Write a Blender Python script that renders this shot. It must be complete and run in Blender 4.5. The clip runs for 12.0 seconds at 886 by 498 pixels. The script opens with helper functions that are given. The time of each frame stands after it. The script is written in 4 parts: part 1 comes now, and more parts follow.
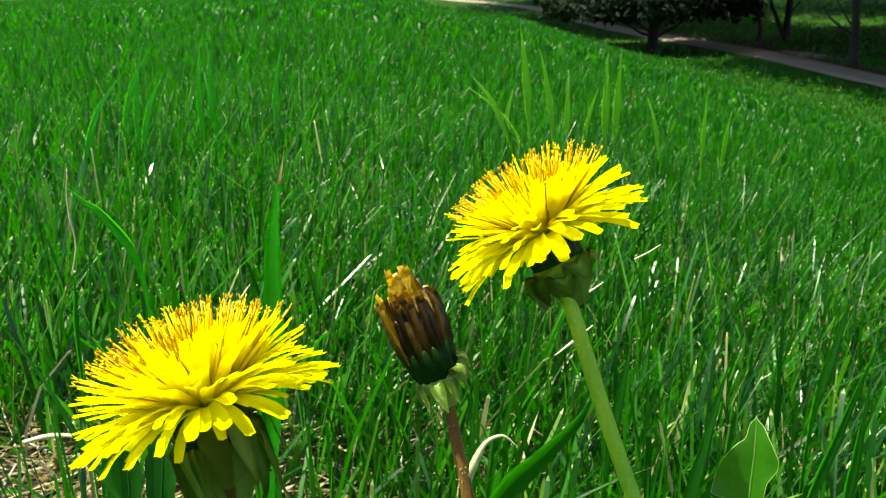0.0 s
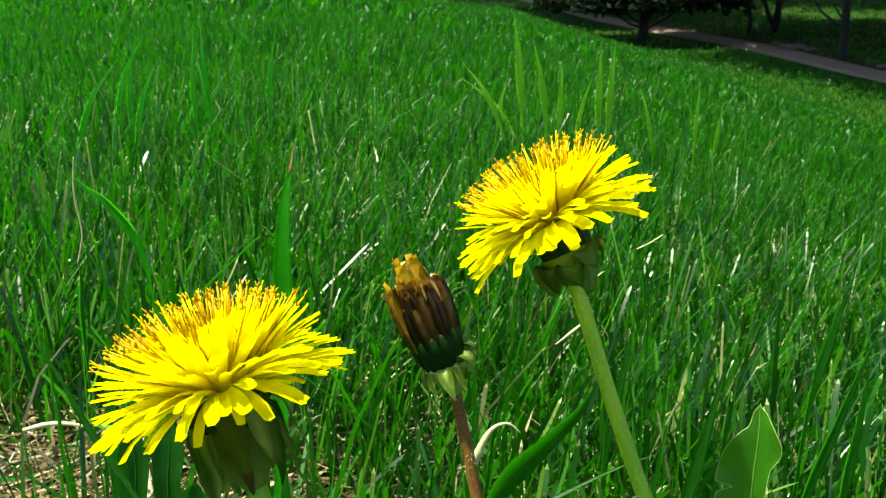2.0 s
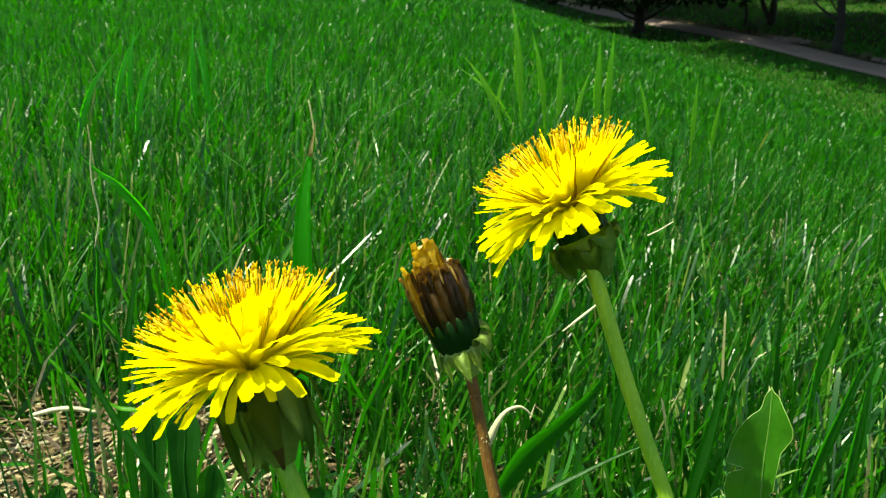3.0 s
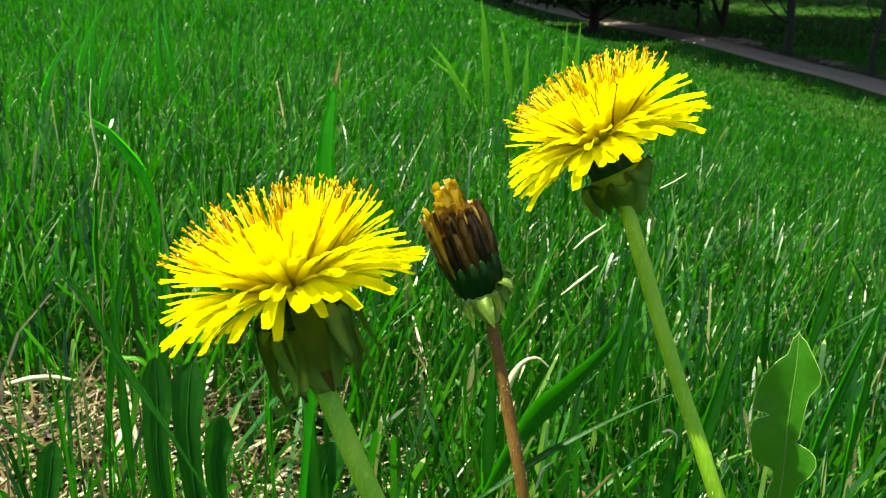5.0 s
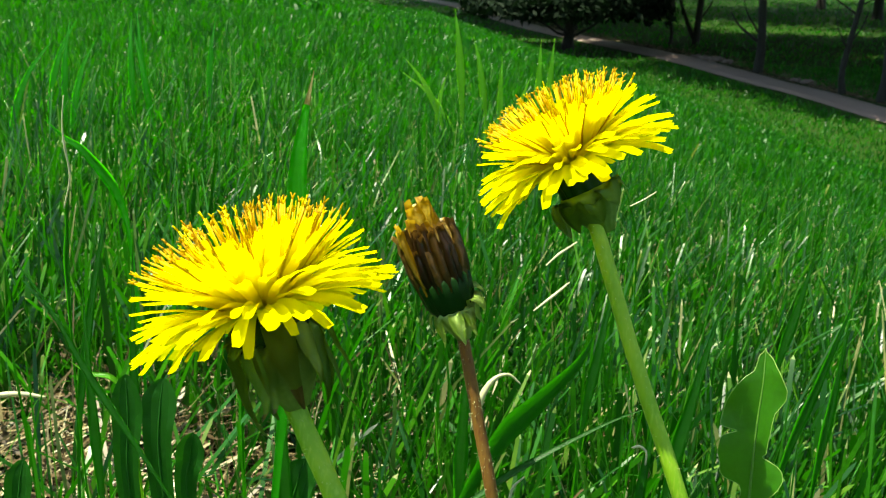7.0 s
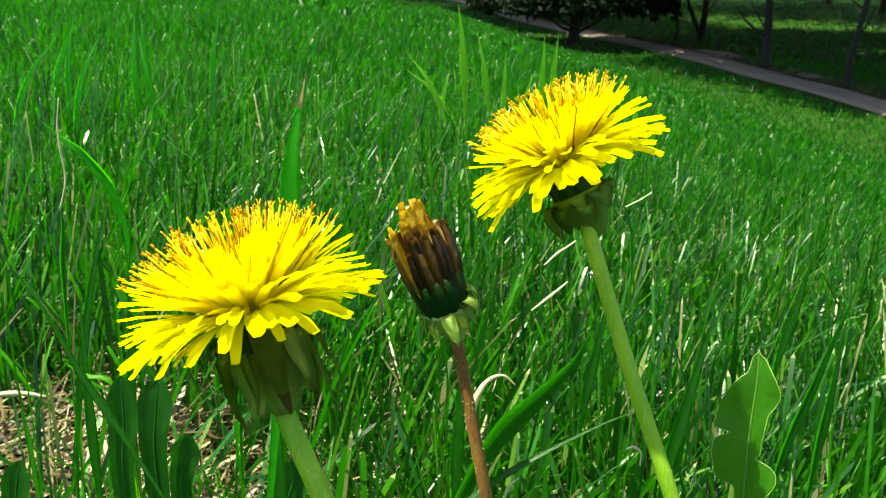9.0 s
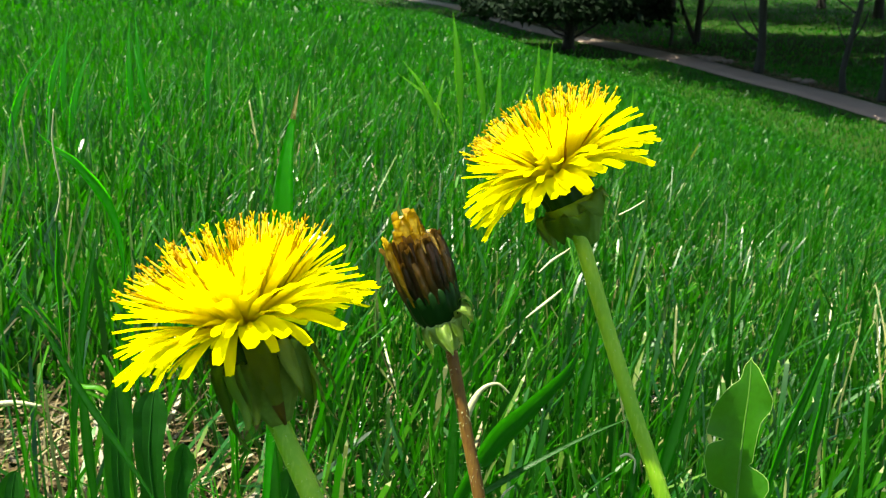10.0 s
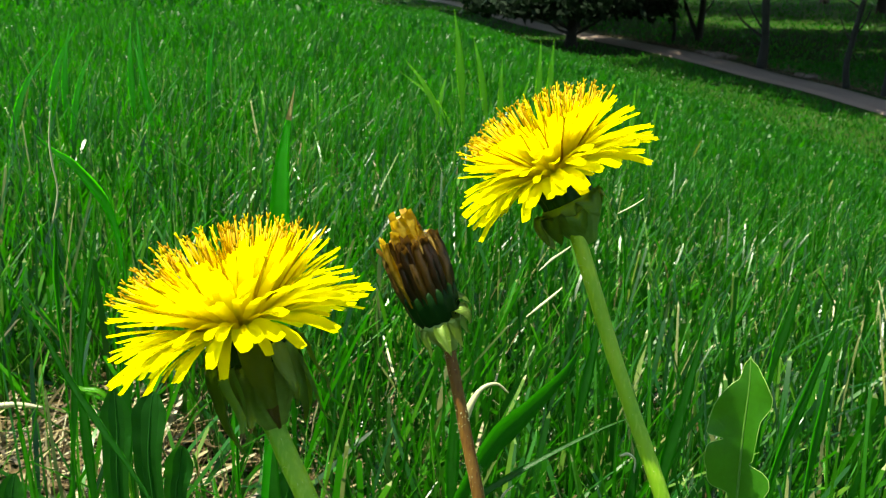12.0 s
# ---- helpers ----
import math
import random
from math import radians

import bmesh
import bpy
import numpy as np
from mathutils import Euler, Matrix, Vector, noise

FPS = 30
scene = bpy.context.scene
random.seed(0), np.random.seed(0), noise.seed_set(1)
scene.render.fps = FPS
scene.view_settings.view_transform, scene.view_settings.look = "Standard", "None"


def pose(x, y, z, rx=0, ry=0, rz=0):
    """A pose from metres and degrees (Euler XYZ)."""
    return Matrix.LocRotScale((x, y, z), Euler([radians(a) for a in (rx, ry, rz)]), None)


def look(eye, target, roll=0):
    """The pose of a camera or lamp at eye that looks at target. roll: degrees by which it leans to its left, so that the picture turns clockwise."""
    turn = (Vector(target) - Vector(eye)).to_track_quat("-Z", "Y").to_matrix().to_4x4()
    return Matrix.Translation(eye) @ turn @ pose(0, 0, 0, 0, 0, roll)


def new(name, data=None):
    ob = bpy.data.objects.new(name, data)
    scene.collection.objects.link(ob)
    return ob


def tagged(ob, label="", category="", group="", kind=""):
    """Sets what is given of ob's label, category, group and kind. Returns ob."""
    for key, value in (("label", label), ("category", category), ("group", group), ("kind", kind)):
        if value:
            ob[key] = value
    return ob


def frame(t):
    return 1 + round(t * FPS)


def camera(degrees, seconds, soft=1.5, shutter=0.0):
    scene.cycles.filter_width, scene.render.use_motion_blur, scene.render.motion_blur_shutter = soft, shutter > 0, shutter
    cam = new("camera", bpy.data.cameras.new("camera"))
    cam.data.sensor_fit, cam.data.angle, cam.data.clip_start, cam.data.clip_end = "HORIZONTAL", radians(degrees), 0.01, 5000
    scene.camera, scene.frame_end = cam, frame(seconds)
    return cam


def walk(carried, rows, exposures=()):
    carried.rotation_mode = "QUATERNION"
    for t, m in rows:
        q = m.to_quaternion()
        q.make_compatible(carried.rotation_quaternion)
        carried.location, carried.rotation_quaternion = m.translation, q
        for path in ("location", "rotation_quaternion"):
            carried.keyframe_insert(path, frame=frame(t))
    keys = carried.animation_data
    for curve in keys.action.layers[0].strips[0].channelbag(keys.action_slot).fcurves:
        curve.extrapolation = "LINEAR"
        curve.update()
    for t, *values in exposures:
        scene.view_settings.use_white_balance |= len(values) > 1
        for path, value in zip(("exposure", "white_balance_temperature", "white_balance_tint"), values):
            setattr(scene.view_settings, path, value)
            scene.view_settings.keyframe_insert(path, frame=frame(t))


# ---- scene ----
cam = camera(50.0, 12.0, soft=1.15)
cam.data.dof.use_dof, cam.data.dof.focus_distance, cam.data.dof.aperture_fstop = True, 0.184, 95.0
PATH = [
    (0, pose(0.0249, 0.0042, 0.2149, 73.80, 1.96, 3.84)),
    (0.5, pose(0.0231, 0.0018, 0.2149, 73.81, 1.82, 3.69)),
    (1, pose(0.0228, -0.0010, 0.2175, 73.75, 1.85, 3.49)),
    (1.5, pose(0.0215, 0.0016, 0.2154, 73.58, 1.96, 3.32)),
    (2, pose(0.0210, 0.0025, 0.2149, 73.24, 1.60, 3.32)),
    (2.5, pose(0.0204, 0.0018, 0.2144, 73.00, 1.48, 3.32)),
    (3, pose(0.0161, -0.0007, 0.2142, 72.73, 1.30, 3.07)),
    (5, pose(0.0005, 0.0019, 0.2002, 72.53, 0.21, 0.53)),
    (5.5, pose(0.0000, 0.0000, 0.2000, 73.00, -0.00, -0.00)),
    (6, pose(-0.0004, -0.0005, 0.1999, 73.31, -0.14, -0.48)),
    (6.5, pose(0.0002, -0.0013, 0.2007, 73.42, 0.06, -0.82)),
    (7, pose(0.0012, 0.0006, 0.2012, 73.42, -0.35, -0.88)),
    (9, pose(0.0040, 0.0006, 0.2027, 73.16, -0.18, -0.57)),
    (9.5, pose(0.0042, 0.0006, 0.2035, 73.37, -0.24, -0.64)),
    (10, pose(0.0045, -0.0003, 0.2038, 73.51, -0.03, -0.87)),
    (10.5, pose(0.0049, 0.0004, 0.2032, 73.53, 0.04, -1.09)),
    (11, pose(0.0062, 0.0004, 0.2034, 73.20, 0.27, -0.93)),
    (11.5, pose(0.0069, 0.0015, 0.2032, 73.11, 0.18, -0.87)),
    (12, pose(0.0059, 0.0005, 0.2042, 73.36, 0.36, -0.75)),
]
walk(cam, PATH, [(t, stops + 0.03, 7300, -12) for t, stops in ((0, 1.92), (1.5, 1.9), (2.5, 1.76), (3.2, 1.79), (4.8, 1.94), (5.8, 2.09), (7.0, 1.9), (9, 2.07), (11, 2.05), (12, 1.87))])

# ---- light: high sun to the left of the flowers, clear sky ----
SUN_EL, SUN_AZ = radians(70), radians(-100)  # azimuth from +y towards +x
world = bpy.data.worlds.new("sky")
scene.world = world
world.use_nodes = True
wn = world.node_tree.nodes
sky = wn.new("ShaderNodeTexSky")
sky.sky_type, sky.sun_disc = "NISHITA", False
sky.sun_elevation, sky.sun_rotation = SUN_EL, SUN_AZ
wn["Background"].inputs["Strength"].default_value = 0.085
world.node_tree.links.new(sky.outputs[0], wn["Background"].inputs["Color"])
sun = new("sun", bpy.data.lights.new("sun", "SUN"))
sun.data.energy, sun.data.angle, sun.data.color = 4.5, radians(0.5), (1.0, 0.95, 0.86)
SUN_WAY = Vector((math.sin(SUN_AZ) * math.cos(SUN_EL), math.cos(SUN_AZ) * math.cos(SUN_EL), math.sin(SUN_EL)))
sun.matrix_world = look(SUN_WAY * 30, (0, 0, 0))


# ---- materials ----
def material(name):
    mat = bpy.data.materials.new(name)
    mat.use_nodes = True
    nt = mat.node_tree
    return mat, nt, nt.nodes["Principled BSDF"]


def node(nt, kind, **sockets):
    n = nt.nodes.new("ShaderNode" + kind)
    for k, v in sockets.items():
        n.inputs[k.replace("_", " ")].default_value = v
    return n


def ramp(nt, fac, stops):
    n = nt.nodes.new("ShaderNodeValToRGB")
    els = n.color_ramp.elements
    els[0].position, els[0].color = stops[0][0], (*stops[0][1], 1)
    els[1].position, els[1].color = stops[-1][0], (*stops[-1][1], 1)
    for p, c in stops[1:-1]:
        els.new(p).color = (*c, 1)
    nt.links.new(fac, n.inputs["Fac"])
    return n.outputs["Color"]


def mix(nt, fac, a, b, mode="MIX"):
    n = nt.nodes.new("ShaderNodeMix")
    n.data_type, n.blend_type = "RGBA", mode
    for sock, v in ((n.inputs[0], fac), (n.inputs[6], a), (n.inputs[7], b)):
        if isinstance(v, bpy.types.NodeSocket):
            nt.links.new(v, sock)
        else:
            sock.default_value = v if isinstance(v, float) else (*v, 1)
    return n.outputs[2]


def noise_of(nt, scale, detail=4.0, stretch=None):
    co = nt.nodes.new("ShaderNodeTexCoord").outputs["Object"]
    if stretch:
        m = nt.nodes.new("ShaderNodeMapping")
        m.inputs["Scale"].default_value = stretch
        nt.links.new(co, m.inputs["Vector"])
        co = m.outputs["Vector"]
    n = node(nt, "TexNoise", Scale=scale, Detail=detail)
    nt.links.new(co, n.inputs["Vector"])
    return n.outputs["Fac"]


def bump(nt, bsdf, height, strength, distance):
    b = node(nt, "Bump", Strength=strength, Distance=distance)
    nt.links.new(height, b.inputs["Height"])
    nt.links.new(b.outputs[0], bsdf.inputs["Normal"])


def leafy(name, stops, through_col, rough=0.4, amount=0.35, island=True, scale=300.0, spec=0.5, clumps=0.0):
    """Thin plant tissue: a glossy surface that lets part of the light through; clumps sets a variation from tuft to tuft."""
    mat, nt, p = material(name)
    if island:
        fac = nt.nodes.new("ShaderNodeNewGeometry").outputs["Random Per Island"]
    else:
        fac = nt.nodes.new("ShaderNodeObjectInfo").outputs["Random"]
    col = ramp(nt, fac, stops)
    fine = noise_of(nt, scale, 5.0)
    col = mix(nt, 1.0, col, ramp(nt, fine, [(0.3, (0.72, 0.74, 0.7)), (0.7, (1.0, 1.0, 1.0))]), "MULTIPLY")
    if clumps:
        tuft = noise_of(nt, clumps, 3.0)
        col = mix(nt, 1.0, col, ramp(nt, tuft, [(0.32, (0.5, 0.6, 0.6)), (0.5, (0.9, 0.95, 0.9)), (0.68, (1.25, 1.2, 0.9))]), "MULTIPLY")
    nt.links.new(col, p.inputs["Base Color"])
    p.inputs["Roughness"].default_value = rough
    p.inputs["Specular IOR Level"].default_value = spec
    bump(nt, p, fine, 0.25, 0.0004)
    tr = nt.nodes.new("ShaderNodeBsdfTranslucent")
    nt.links.new(mix(nt, 0.6, col, through_col), tr.inputs["Color"])
    ms = node(nt, "MixShader", Fac=amount)
    nt.links.new(p.outputs[0], ms.inputs[1])
    nt.links.new(tr.outputs[0], ms.inputs[2])
    nt.links.new(ms.outputs[0], nt.nodes["Material Output"].inputs["Surface"])
    return mat


M_GRASS = leafy("grass", [(0.0, (0.003, 0.024, 0.0015)), (0.45, (0.008, 0.06, 0.0025)), (0.75, (0.028, 0.13, 0.005)), (0.92, (0.065, 0.205, 0.01)), (0.965, (0.16, 0.19, 0.05)), (1.0, (0.3, 0.27, 0.14))],
                (0.035, 0.26, 0.003), rough=0.33, amount=0.4, spec=0.5, clumps=22.0)
M_GRASS_FAR = leafy("far_grass", [(0.0, (0.005, 0.042, 0.002)), (0.45, (0.011, 0.085, 0.0025)), (0.8, (0.026, 0.135, 0.004)), (0.985, (0.06, 0.18, 0.006)), (1.0, (0.14, 0.17, 0.03))],
                (0.035, 0.26, 0.003), rough=0.42, amount=0.45, spec=0.25, clumps=9.0)
M_TUFT = leafy("light_blade", [(0.0, (0.1, 0.33, 0.012)), (1.0, (0.16, 0.4, 0.03))], (0.35, 0.75, 0.03), rough=0.45, amount=0.5, island=False, scale=400.0)
M_MID = leafy("bright_blade", [(0.0, (0.03, 0.23, 0.008)), (1.0, (0.045, 0.28, 0.012))], (0.1, 0.7, 0.01), rough=0.45, amount=0.5, island=False, scale=400.0)
M_CUT = leafy("cut_tip", [(0.0, (0.06, 0.16, 0.015)), (0.6, (0.16, 0.24, 0.05)), (1.0, (0.5, 0.48, 0.26))], (0.35, 0.42, 0.12), rough=0.4, amount=0.3)
M_BLADE = leafy("broad_blade", [(0.0, (0.014, 0.1, 0.004)), (1.0, (0.026, 0.14, 0.006))], (0.05, 0.38, 0.006), rough=0.45, amount=0.5, island=False, scale=500.0)
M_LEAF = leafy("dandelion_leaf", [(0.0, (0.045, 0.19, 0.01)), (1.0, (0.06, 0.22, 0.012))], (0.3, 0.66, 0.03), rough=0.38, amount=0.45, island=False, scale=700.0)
# darker copy of the leaf material: shade among the grass put into the colour
M_LEAF_SHADED = leafy("shaded_leaf", [(0.0, (0.014, 0.1, 0.005)), (1.0, (0.024, 0.14, 0.007))], (0.06, 0.32, 0.01), rough=0.5, amount=0.4, island=False, scale=700.0)
M_RIB = leafy("leaf_rib", [(0.0, (0.08, 0.2, 0.02)), (1.0, (0.11, 0.24, 0.03))], (0.2, 0.35, 0.05), amount=0.2, island=False)
M_RIM = leafy("leaf_edge", [(0.0, (0.26, 0.42, 0.08)), (1.0, (0.34, 0.5, 0.12))], (0.6, 0.75, 0.2), amount=0.3, island=False)
M_PETAL = leafy("petal", [(0.0, (0.94, 0.8, 0.0)), (0.5, (0.95, 0.84, 0.0)), (1.0, (0.96, 0.88, 0.002))], (1.0, 0.93, 0.0), rough=0.6, amount=0.66, island=False, scale=900.0, spec=0.2)
M_STYLE = leafy("style", [(0.0, (0.5, 0.25, 0.001)), (0.6, (0.68, 0.42, 0.002)), (1.0, (0.84, 0.68, 0.003))], (0.8, 0.55, 0.0), rough=0.6, amount=0.2, island=False, spec=0.2)
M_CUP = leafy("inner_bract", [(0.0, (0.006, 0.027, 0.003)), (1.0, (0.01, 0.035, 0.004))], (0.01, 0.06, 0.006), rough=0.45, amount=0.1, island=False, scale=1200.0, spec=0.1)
M_BRACT = leafy("outer_bract", [(0.0, (0.11, 0.22, 0.025)), (0.6, (0.16, 0.27, 0.035)), (1.0, (0.24, 0.32, 0.06))], (0.3, 0.45, 0.05), rough=0.5, amount=0.4, island=False, scale=900.0)
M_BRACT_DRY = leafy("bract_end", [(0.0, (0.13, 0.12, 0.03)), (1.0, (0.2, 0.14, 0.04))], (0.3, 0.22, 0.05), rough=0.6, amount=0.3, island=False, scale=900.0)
M_BRACT_PALE = leafy("pale_bract", [(0.0, (0.24, 0.36, 0.07)), (1.0, (0.36, 0.46, 0.13))], (0.5, 0.65, 0.12), rough=0.5, amount=0.4, island=False, scale=900.0)
M_HAIR = leafy("plant_hair", [(0.0, (0.4, 0.45, 0.2)), (1.0, (0.5, 0.5, 0.3))], (0.5, 0.55, 0.25), rough=0.6, amount=0.3, island=False)
M_TIP = leafy("dry_tip", [(0.0, (0.28, 0.24, 0.09)), (1.0, (0.34, 0.28, 0.11))], (0.4, 0.34, 0.12), rough=0.6, amount=0.2, island=False)
M_STRAW = leafy("straw", [(0.0, (0.06, 0.035, 0.015)), (0.5, (0.13, 0.085, 0.04)), (0.8, (0.26, 0.2, 0.1)), (1.0, (0.55, 0.48, 0.32))], (0.25, 0.2, 0.1), rough=0.45, amount=0.12)
M_WITHER = leafy("withered_petal", [(0.0, (0.012, 0.005, 0.004)), (0.45, (0.05, 0.02, 0.008)), (0.75, (0.16, 0.085, 0.018)), (1.0, (0.5, 0.34, 0.1))], (0.45, 0.22, 0.03), rough=0.28, amount=0.12, island=False, scale=1500.0)
M_WITHER_YELLOW = leafy("withered_yellow", [(0.0, (0.34, 0.19, 0.015)), (1.0, (0.6, 0.42, 0.03))], (0.8, 0.55, 0.03), rough=0.5, amount=0.25, island=False, scale=1500.0)
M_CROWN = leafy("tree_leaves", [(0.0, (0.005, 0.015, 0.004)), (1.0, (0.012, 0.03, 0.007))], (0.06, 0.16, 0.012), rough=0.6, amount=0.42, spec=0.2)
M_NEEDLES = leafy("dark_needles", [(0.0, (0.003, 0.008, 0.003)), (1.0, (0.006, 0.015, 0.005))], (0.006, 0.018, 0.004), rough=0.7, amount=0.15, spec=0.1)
M_LITTER = leafy("fallen_leaves", [(0.0, (0.04, 0.025, 0.015)), (0.6, (0.09, 0.06, 0.03)), (1.0, (0.17, 0.12, 0.07))], (0.12, 0.08, 0.03), rough=0.8, amount=0.1)


def stem_material(name, a, b, streak):
    mat, nt, p = material(name)
    n1 = noise_of(nt, 90.0, 3.0, (1, 1, 0.35))
    n2 = noise_of(nt, 1800.0, 3.0, (1, 1, 0.15))
    col = ramp(nt, n1, [(0.35, a), (0.65, b)])
    col = mix(nt, ramp(nt, n2, [(0.5, (0, 0, 0)), (0.75, (0.6, 0.6, 0.6))]), col, streak)
    nt.links.new(col, p.inputs["Base Color"])
    p.inputs["Roughness"].default_value = 0.5
    p.inputs["Specular IOR Level"].default_value = 0.25
    p.inputs["Subsurface Weight"].default_value = 0.25
    p.inputs["Subsurface Radius"].default_value = (0.002, 0.003, 0.001)
    p.inputs["Subsurface Scale"].default_value = 0.6
    bump(nt, p, n2, 0.3, 0.0003)
    return mat


M_STEM = stem_material("green_stem", (0.15, 0.29, 0.012), (0.23, 0.35, 0.018), (0.3, 0.4, 0.05))
M_STEM_RED = stem_material("reddish_stem", (0.1, 0.025, 0.008), (0.17, 0.095, 0.018), (0.06, 0.008, 0.004))

mat, nt, p = material("lawn_soil")
M_GROUND = mat
crumb, patch, broad = noise_of(nt, 160.0, 6.0), noise_of(nt, 14.0, 5.0), noise_of(nt, 0.35, 4.0)
earth = ramp(nt, crumb, [(0.3, (0.009, 0.006, 0.003)), (0.55, (0.026, 0.016, 0.009)), (0.75, (0.07, 0.045, 0.024))])
turf = ramp(nt, noise_of(nt, 30.0, 7.0), [(0.3, (0.005, 0.024, 0.002)), (0.6, (0.013, 0.05, 0.003)), (0.8, (0.026, 0.07, 0.005))])
dry = ramp(nt, broad, [(0.35, (0.01, 0.045, 0.003)), (0.62, (0.016, 0.05, 0.004)), (0.78, (0.05, 0.042, 0.01))])
turf = mix(nt, 0.45, turf, dry)
bare = ramp(nt, patch, [(0.44, (0, 0, 0)), (0.66, (0.8, 0.8, 0.8))])
nt.links.new(mix(nt, bare, turf, earth), p.inputs["Base Color"])
p.inputs["Roughness"].default_value = 0.9
p.inputs["Specular IOR Level"].default_value = 0.06
bump(nt, p, crumb, 0.8, 0.006)

mat, nt, p = material("asphalt")
M_PATH = mat
n1, n2 = noise_of(nt, 60.0, 5.0), noise_of(nt, 1.2, 4.0)
col = mix(nt, 0.5, ramp(nt, n1, [(0.3, (0.135, 0.088, 0.078)), (0.7, (0.205, 0.136, 0.12))]), ramp(nt, n2, [(0.3, (0.145, 0.096, 0.085)), (0.7, (0.19, 0.128, 0.113))]))
nt.links.new(col, p.inputs["Base Color"])
p.inputs["Roughness"].default_value = 0.85
bump(nt, p, n1, 0.5, 0.004)

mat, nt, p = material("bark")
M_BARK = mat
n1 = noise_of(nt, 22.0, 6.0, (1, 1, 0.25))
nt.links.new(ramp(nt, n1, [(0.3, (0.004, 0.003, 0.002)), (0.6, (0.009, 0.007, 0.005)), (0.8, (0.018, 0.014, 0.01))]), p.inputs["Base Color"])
p.inputs["Roughness"].default_value = 0.9
bump(nt, p, n1, 1.0, 0.02)

mat, nt, p = material("stone")
M_STONE = mat
n1 = noise_of(nt, 18.0, 6.0)
nt.links.new(ramp(nt, n1, [(0.3, (0.06, 0.04, 0.035)), (0.7, (0.13, 0.09, 0.078))]), p.inputs["Base Color"])
p.inputs["Roughness"].default_value = 0.9
bump(nt, p, n1, 0.8, 0.02)


# ---- helpers for meshes ----
def part(name, bm, mat, parent=None, label="", m=None, smooth=True):
    me = bpy.data.meshes.new(name)
    bm.to_mesh(me)
    bm.free()
    return place(name, me, mat, parent, label, m, smooth)


def place(name, me, mat, parent=None, label="", m=None, smooth=True):
    if not me.materials:
        me.materials.append(mat)
        if smooth:
            me.polygons.foreach_set("use_smooth", [True] * len(me.polygons))
    ob = new(name, me)
    ob.parent = parent
    ob.matrix_basis = m or Matrix()
    return tagged(ob, label)


def thing(name, at, label, category, group=""):
    ob = new(name)
    ob.empty_display_size = 0.02
    ob.location = at
    return tagged(ob, label, category, group)


def glide(points, n):
    """Catmull-Rom through the points, n samples a span."""
    P = [Vector(p) for p in points]
    P = [P[0] * 2 - P[1], *P, P[-1] * 2 - P[-2]]
    out = []
    for i in range(1, len(P) - 2):
        a, b, c, d = P[i - 1:i + 3]
        for k in range(n):
            t = k / n
            out.append(0.5 * (2 * b + (c - a) * t + (2 * a - 5 * b + 4 * c - d) * t * t + (3 * b - a - 3 * c + d) * t ** 3))
    return out + [P[-2]]


def tube(bm, line, radii, sides=10, wobble=0.0, rng=random):
    rings = []
    up = Vector((0.3, 0.8, 0.1)).normalized()
    for i, p in enumerate(line):
        d = (line[min(i + 1, len(line) - 1)] - line[max(i - 1, 0)]).normalized()
        u = d.cross(up).normalized()
        v = d.cross(u)
        s = i / (len(line) - 1) * (len(radii) - 1)
        k = min(int(s), len(radii) - 2)
        r = radii[k] + (radii[k + 1] - radii[k]) * (s - k)
        rings.append([bm.verts.new(p + (u * math.cos(a) + v * math.sin(a)) * r * (1 + wobble * rng.uniform(-1, 1)))
                      for a in (2 * math.pi * j / sides for j in range(sides))])
    for a, b in zip(rings, rings[1:]):
        for j in range(sides):
            bm.faces.new((a[j], a[(j + 1) % sides], b[(j + 1) % sides], b[j]))
    bm.faces.new(rings[0][::-1])
    bm.faces.new(rings[-1])
    return bm


def lathe(profile, sides, ridge=0.0, ridges=1):
    """A turned body about z from (radius, height) pairs, with upright ridges."""
    bm = bmesh.new()
    rings = []
    for r, z in profile:
        rings.append([bm.verts.new((r * (1 + ridge * math.cos(ridges * a)) * math.cos(a), r * (1 + ridge * math.cos(ridges * a)) * math.sin(a), z))
                      for a in (2 * math.pi * j / sides for j in range(sides))])
    for a, b in zip(rings, rings[1:]):
        for j in range(sides):
            bm.faces.new((a[j], a[(j + 1) % sides], b[(j + 1) % sides], b[j]))
    bm.faces.new(rings[0][::-1])
    bm.faces.new(rings[-1])
    return bm


def strap_mesh(name, centre, half, fold=0.0, thick=0.0, teeth=0):
    """A leaf-like strap: centre line points (x, z) in the plane y = 0, half widths, a fold along the middle."""
    bm = bmesh.new()
    cols = 4 if teeth else 2
    grid = []
    for (x, z), w in zip(centre, half):
        grid.append([bm.verts.new((x, w * (2 * j / cols - 1), z + fold * w * abs(2 * j / cols - 1))) for j in range(cols + 1)])
    if teeth:
        x0, x1 = centre[-2][0], centre[-1][0]
        for j, v in enumerate(grid[-1]):
            if j % 2:
                v.co.x -= 0.16 * (x1 - x0)
    for a, b in zip(grid, grid[1:]):
        for j in range(cols):
            bm.faces.new((a[j], b[j], b[j + 1], a[j + 1]))
    if thick:
        bmesh.ops.solidify(bm, geom=bm.faces[:], thickness=thick)
    me = bpy.data.meshes.new(name)
    bm.to_mesh(me)
    bm.free()
    return me


# ---- the lie of the land ----
CAMP = -2.20  # level of the flat land along the path


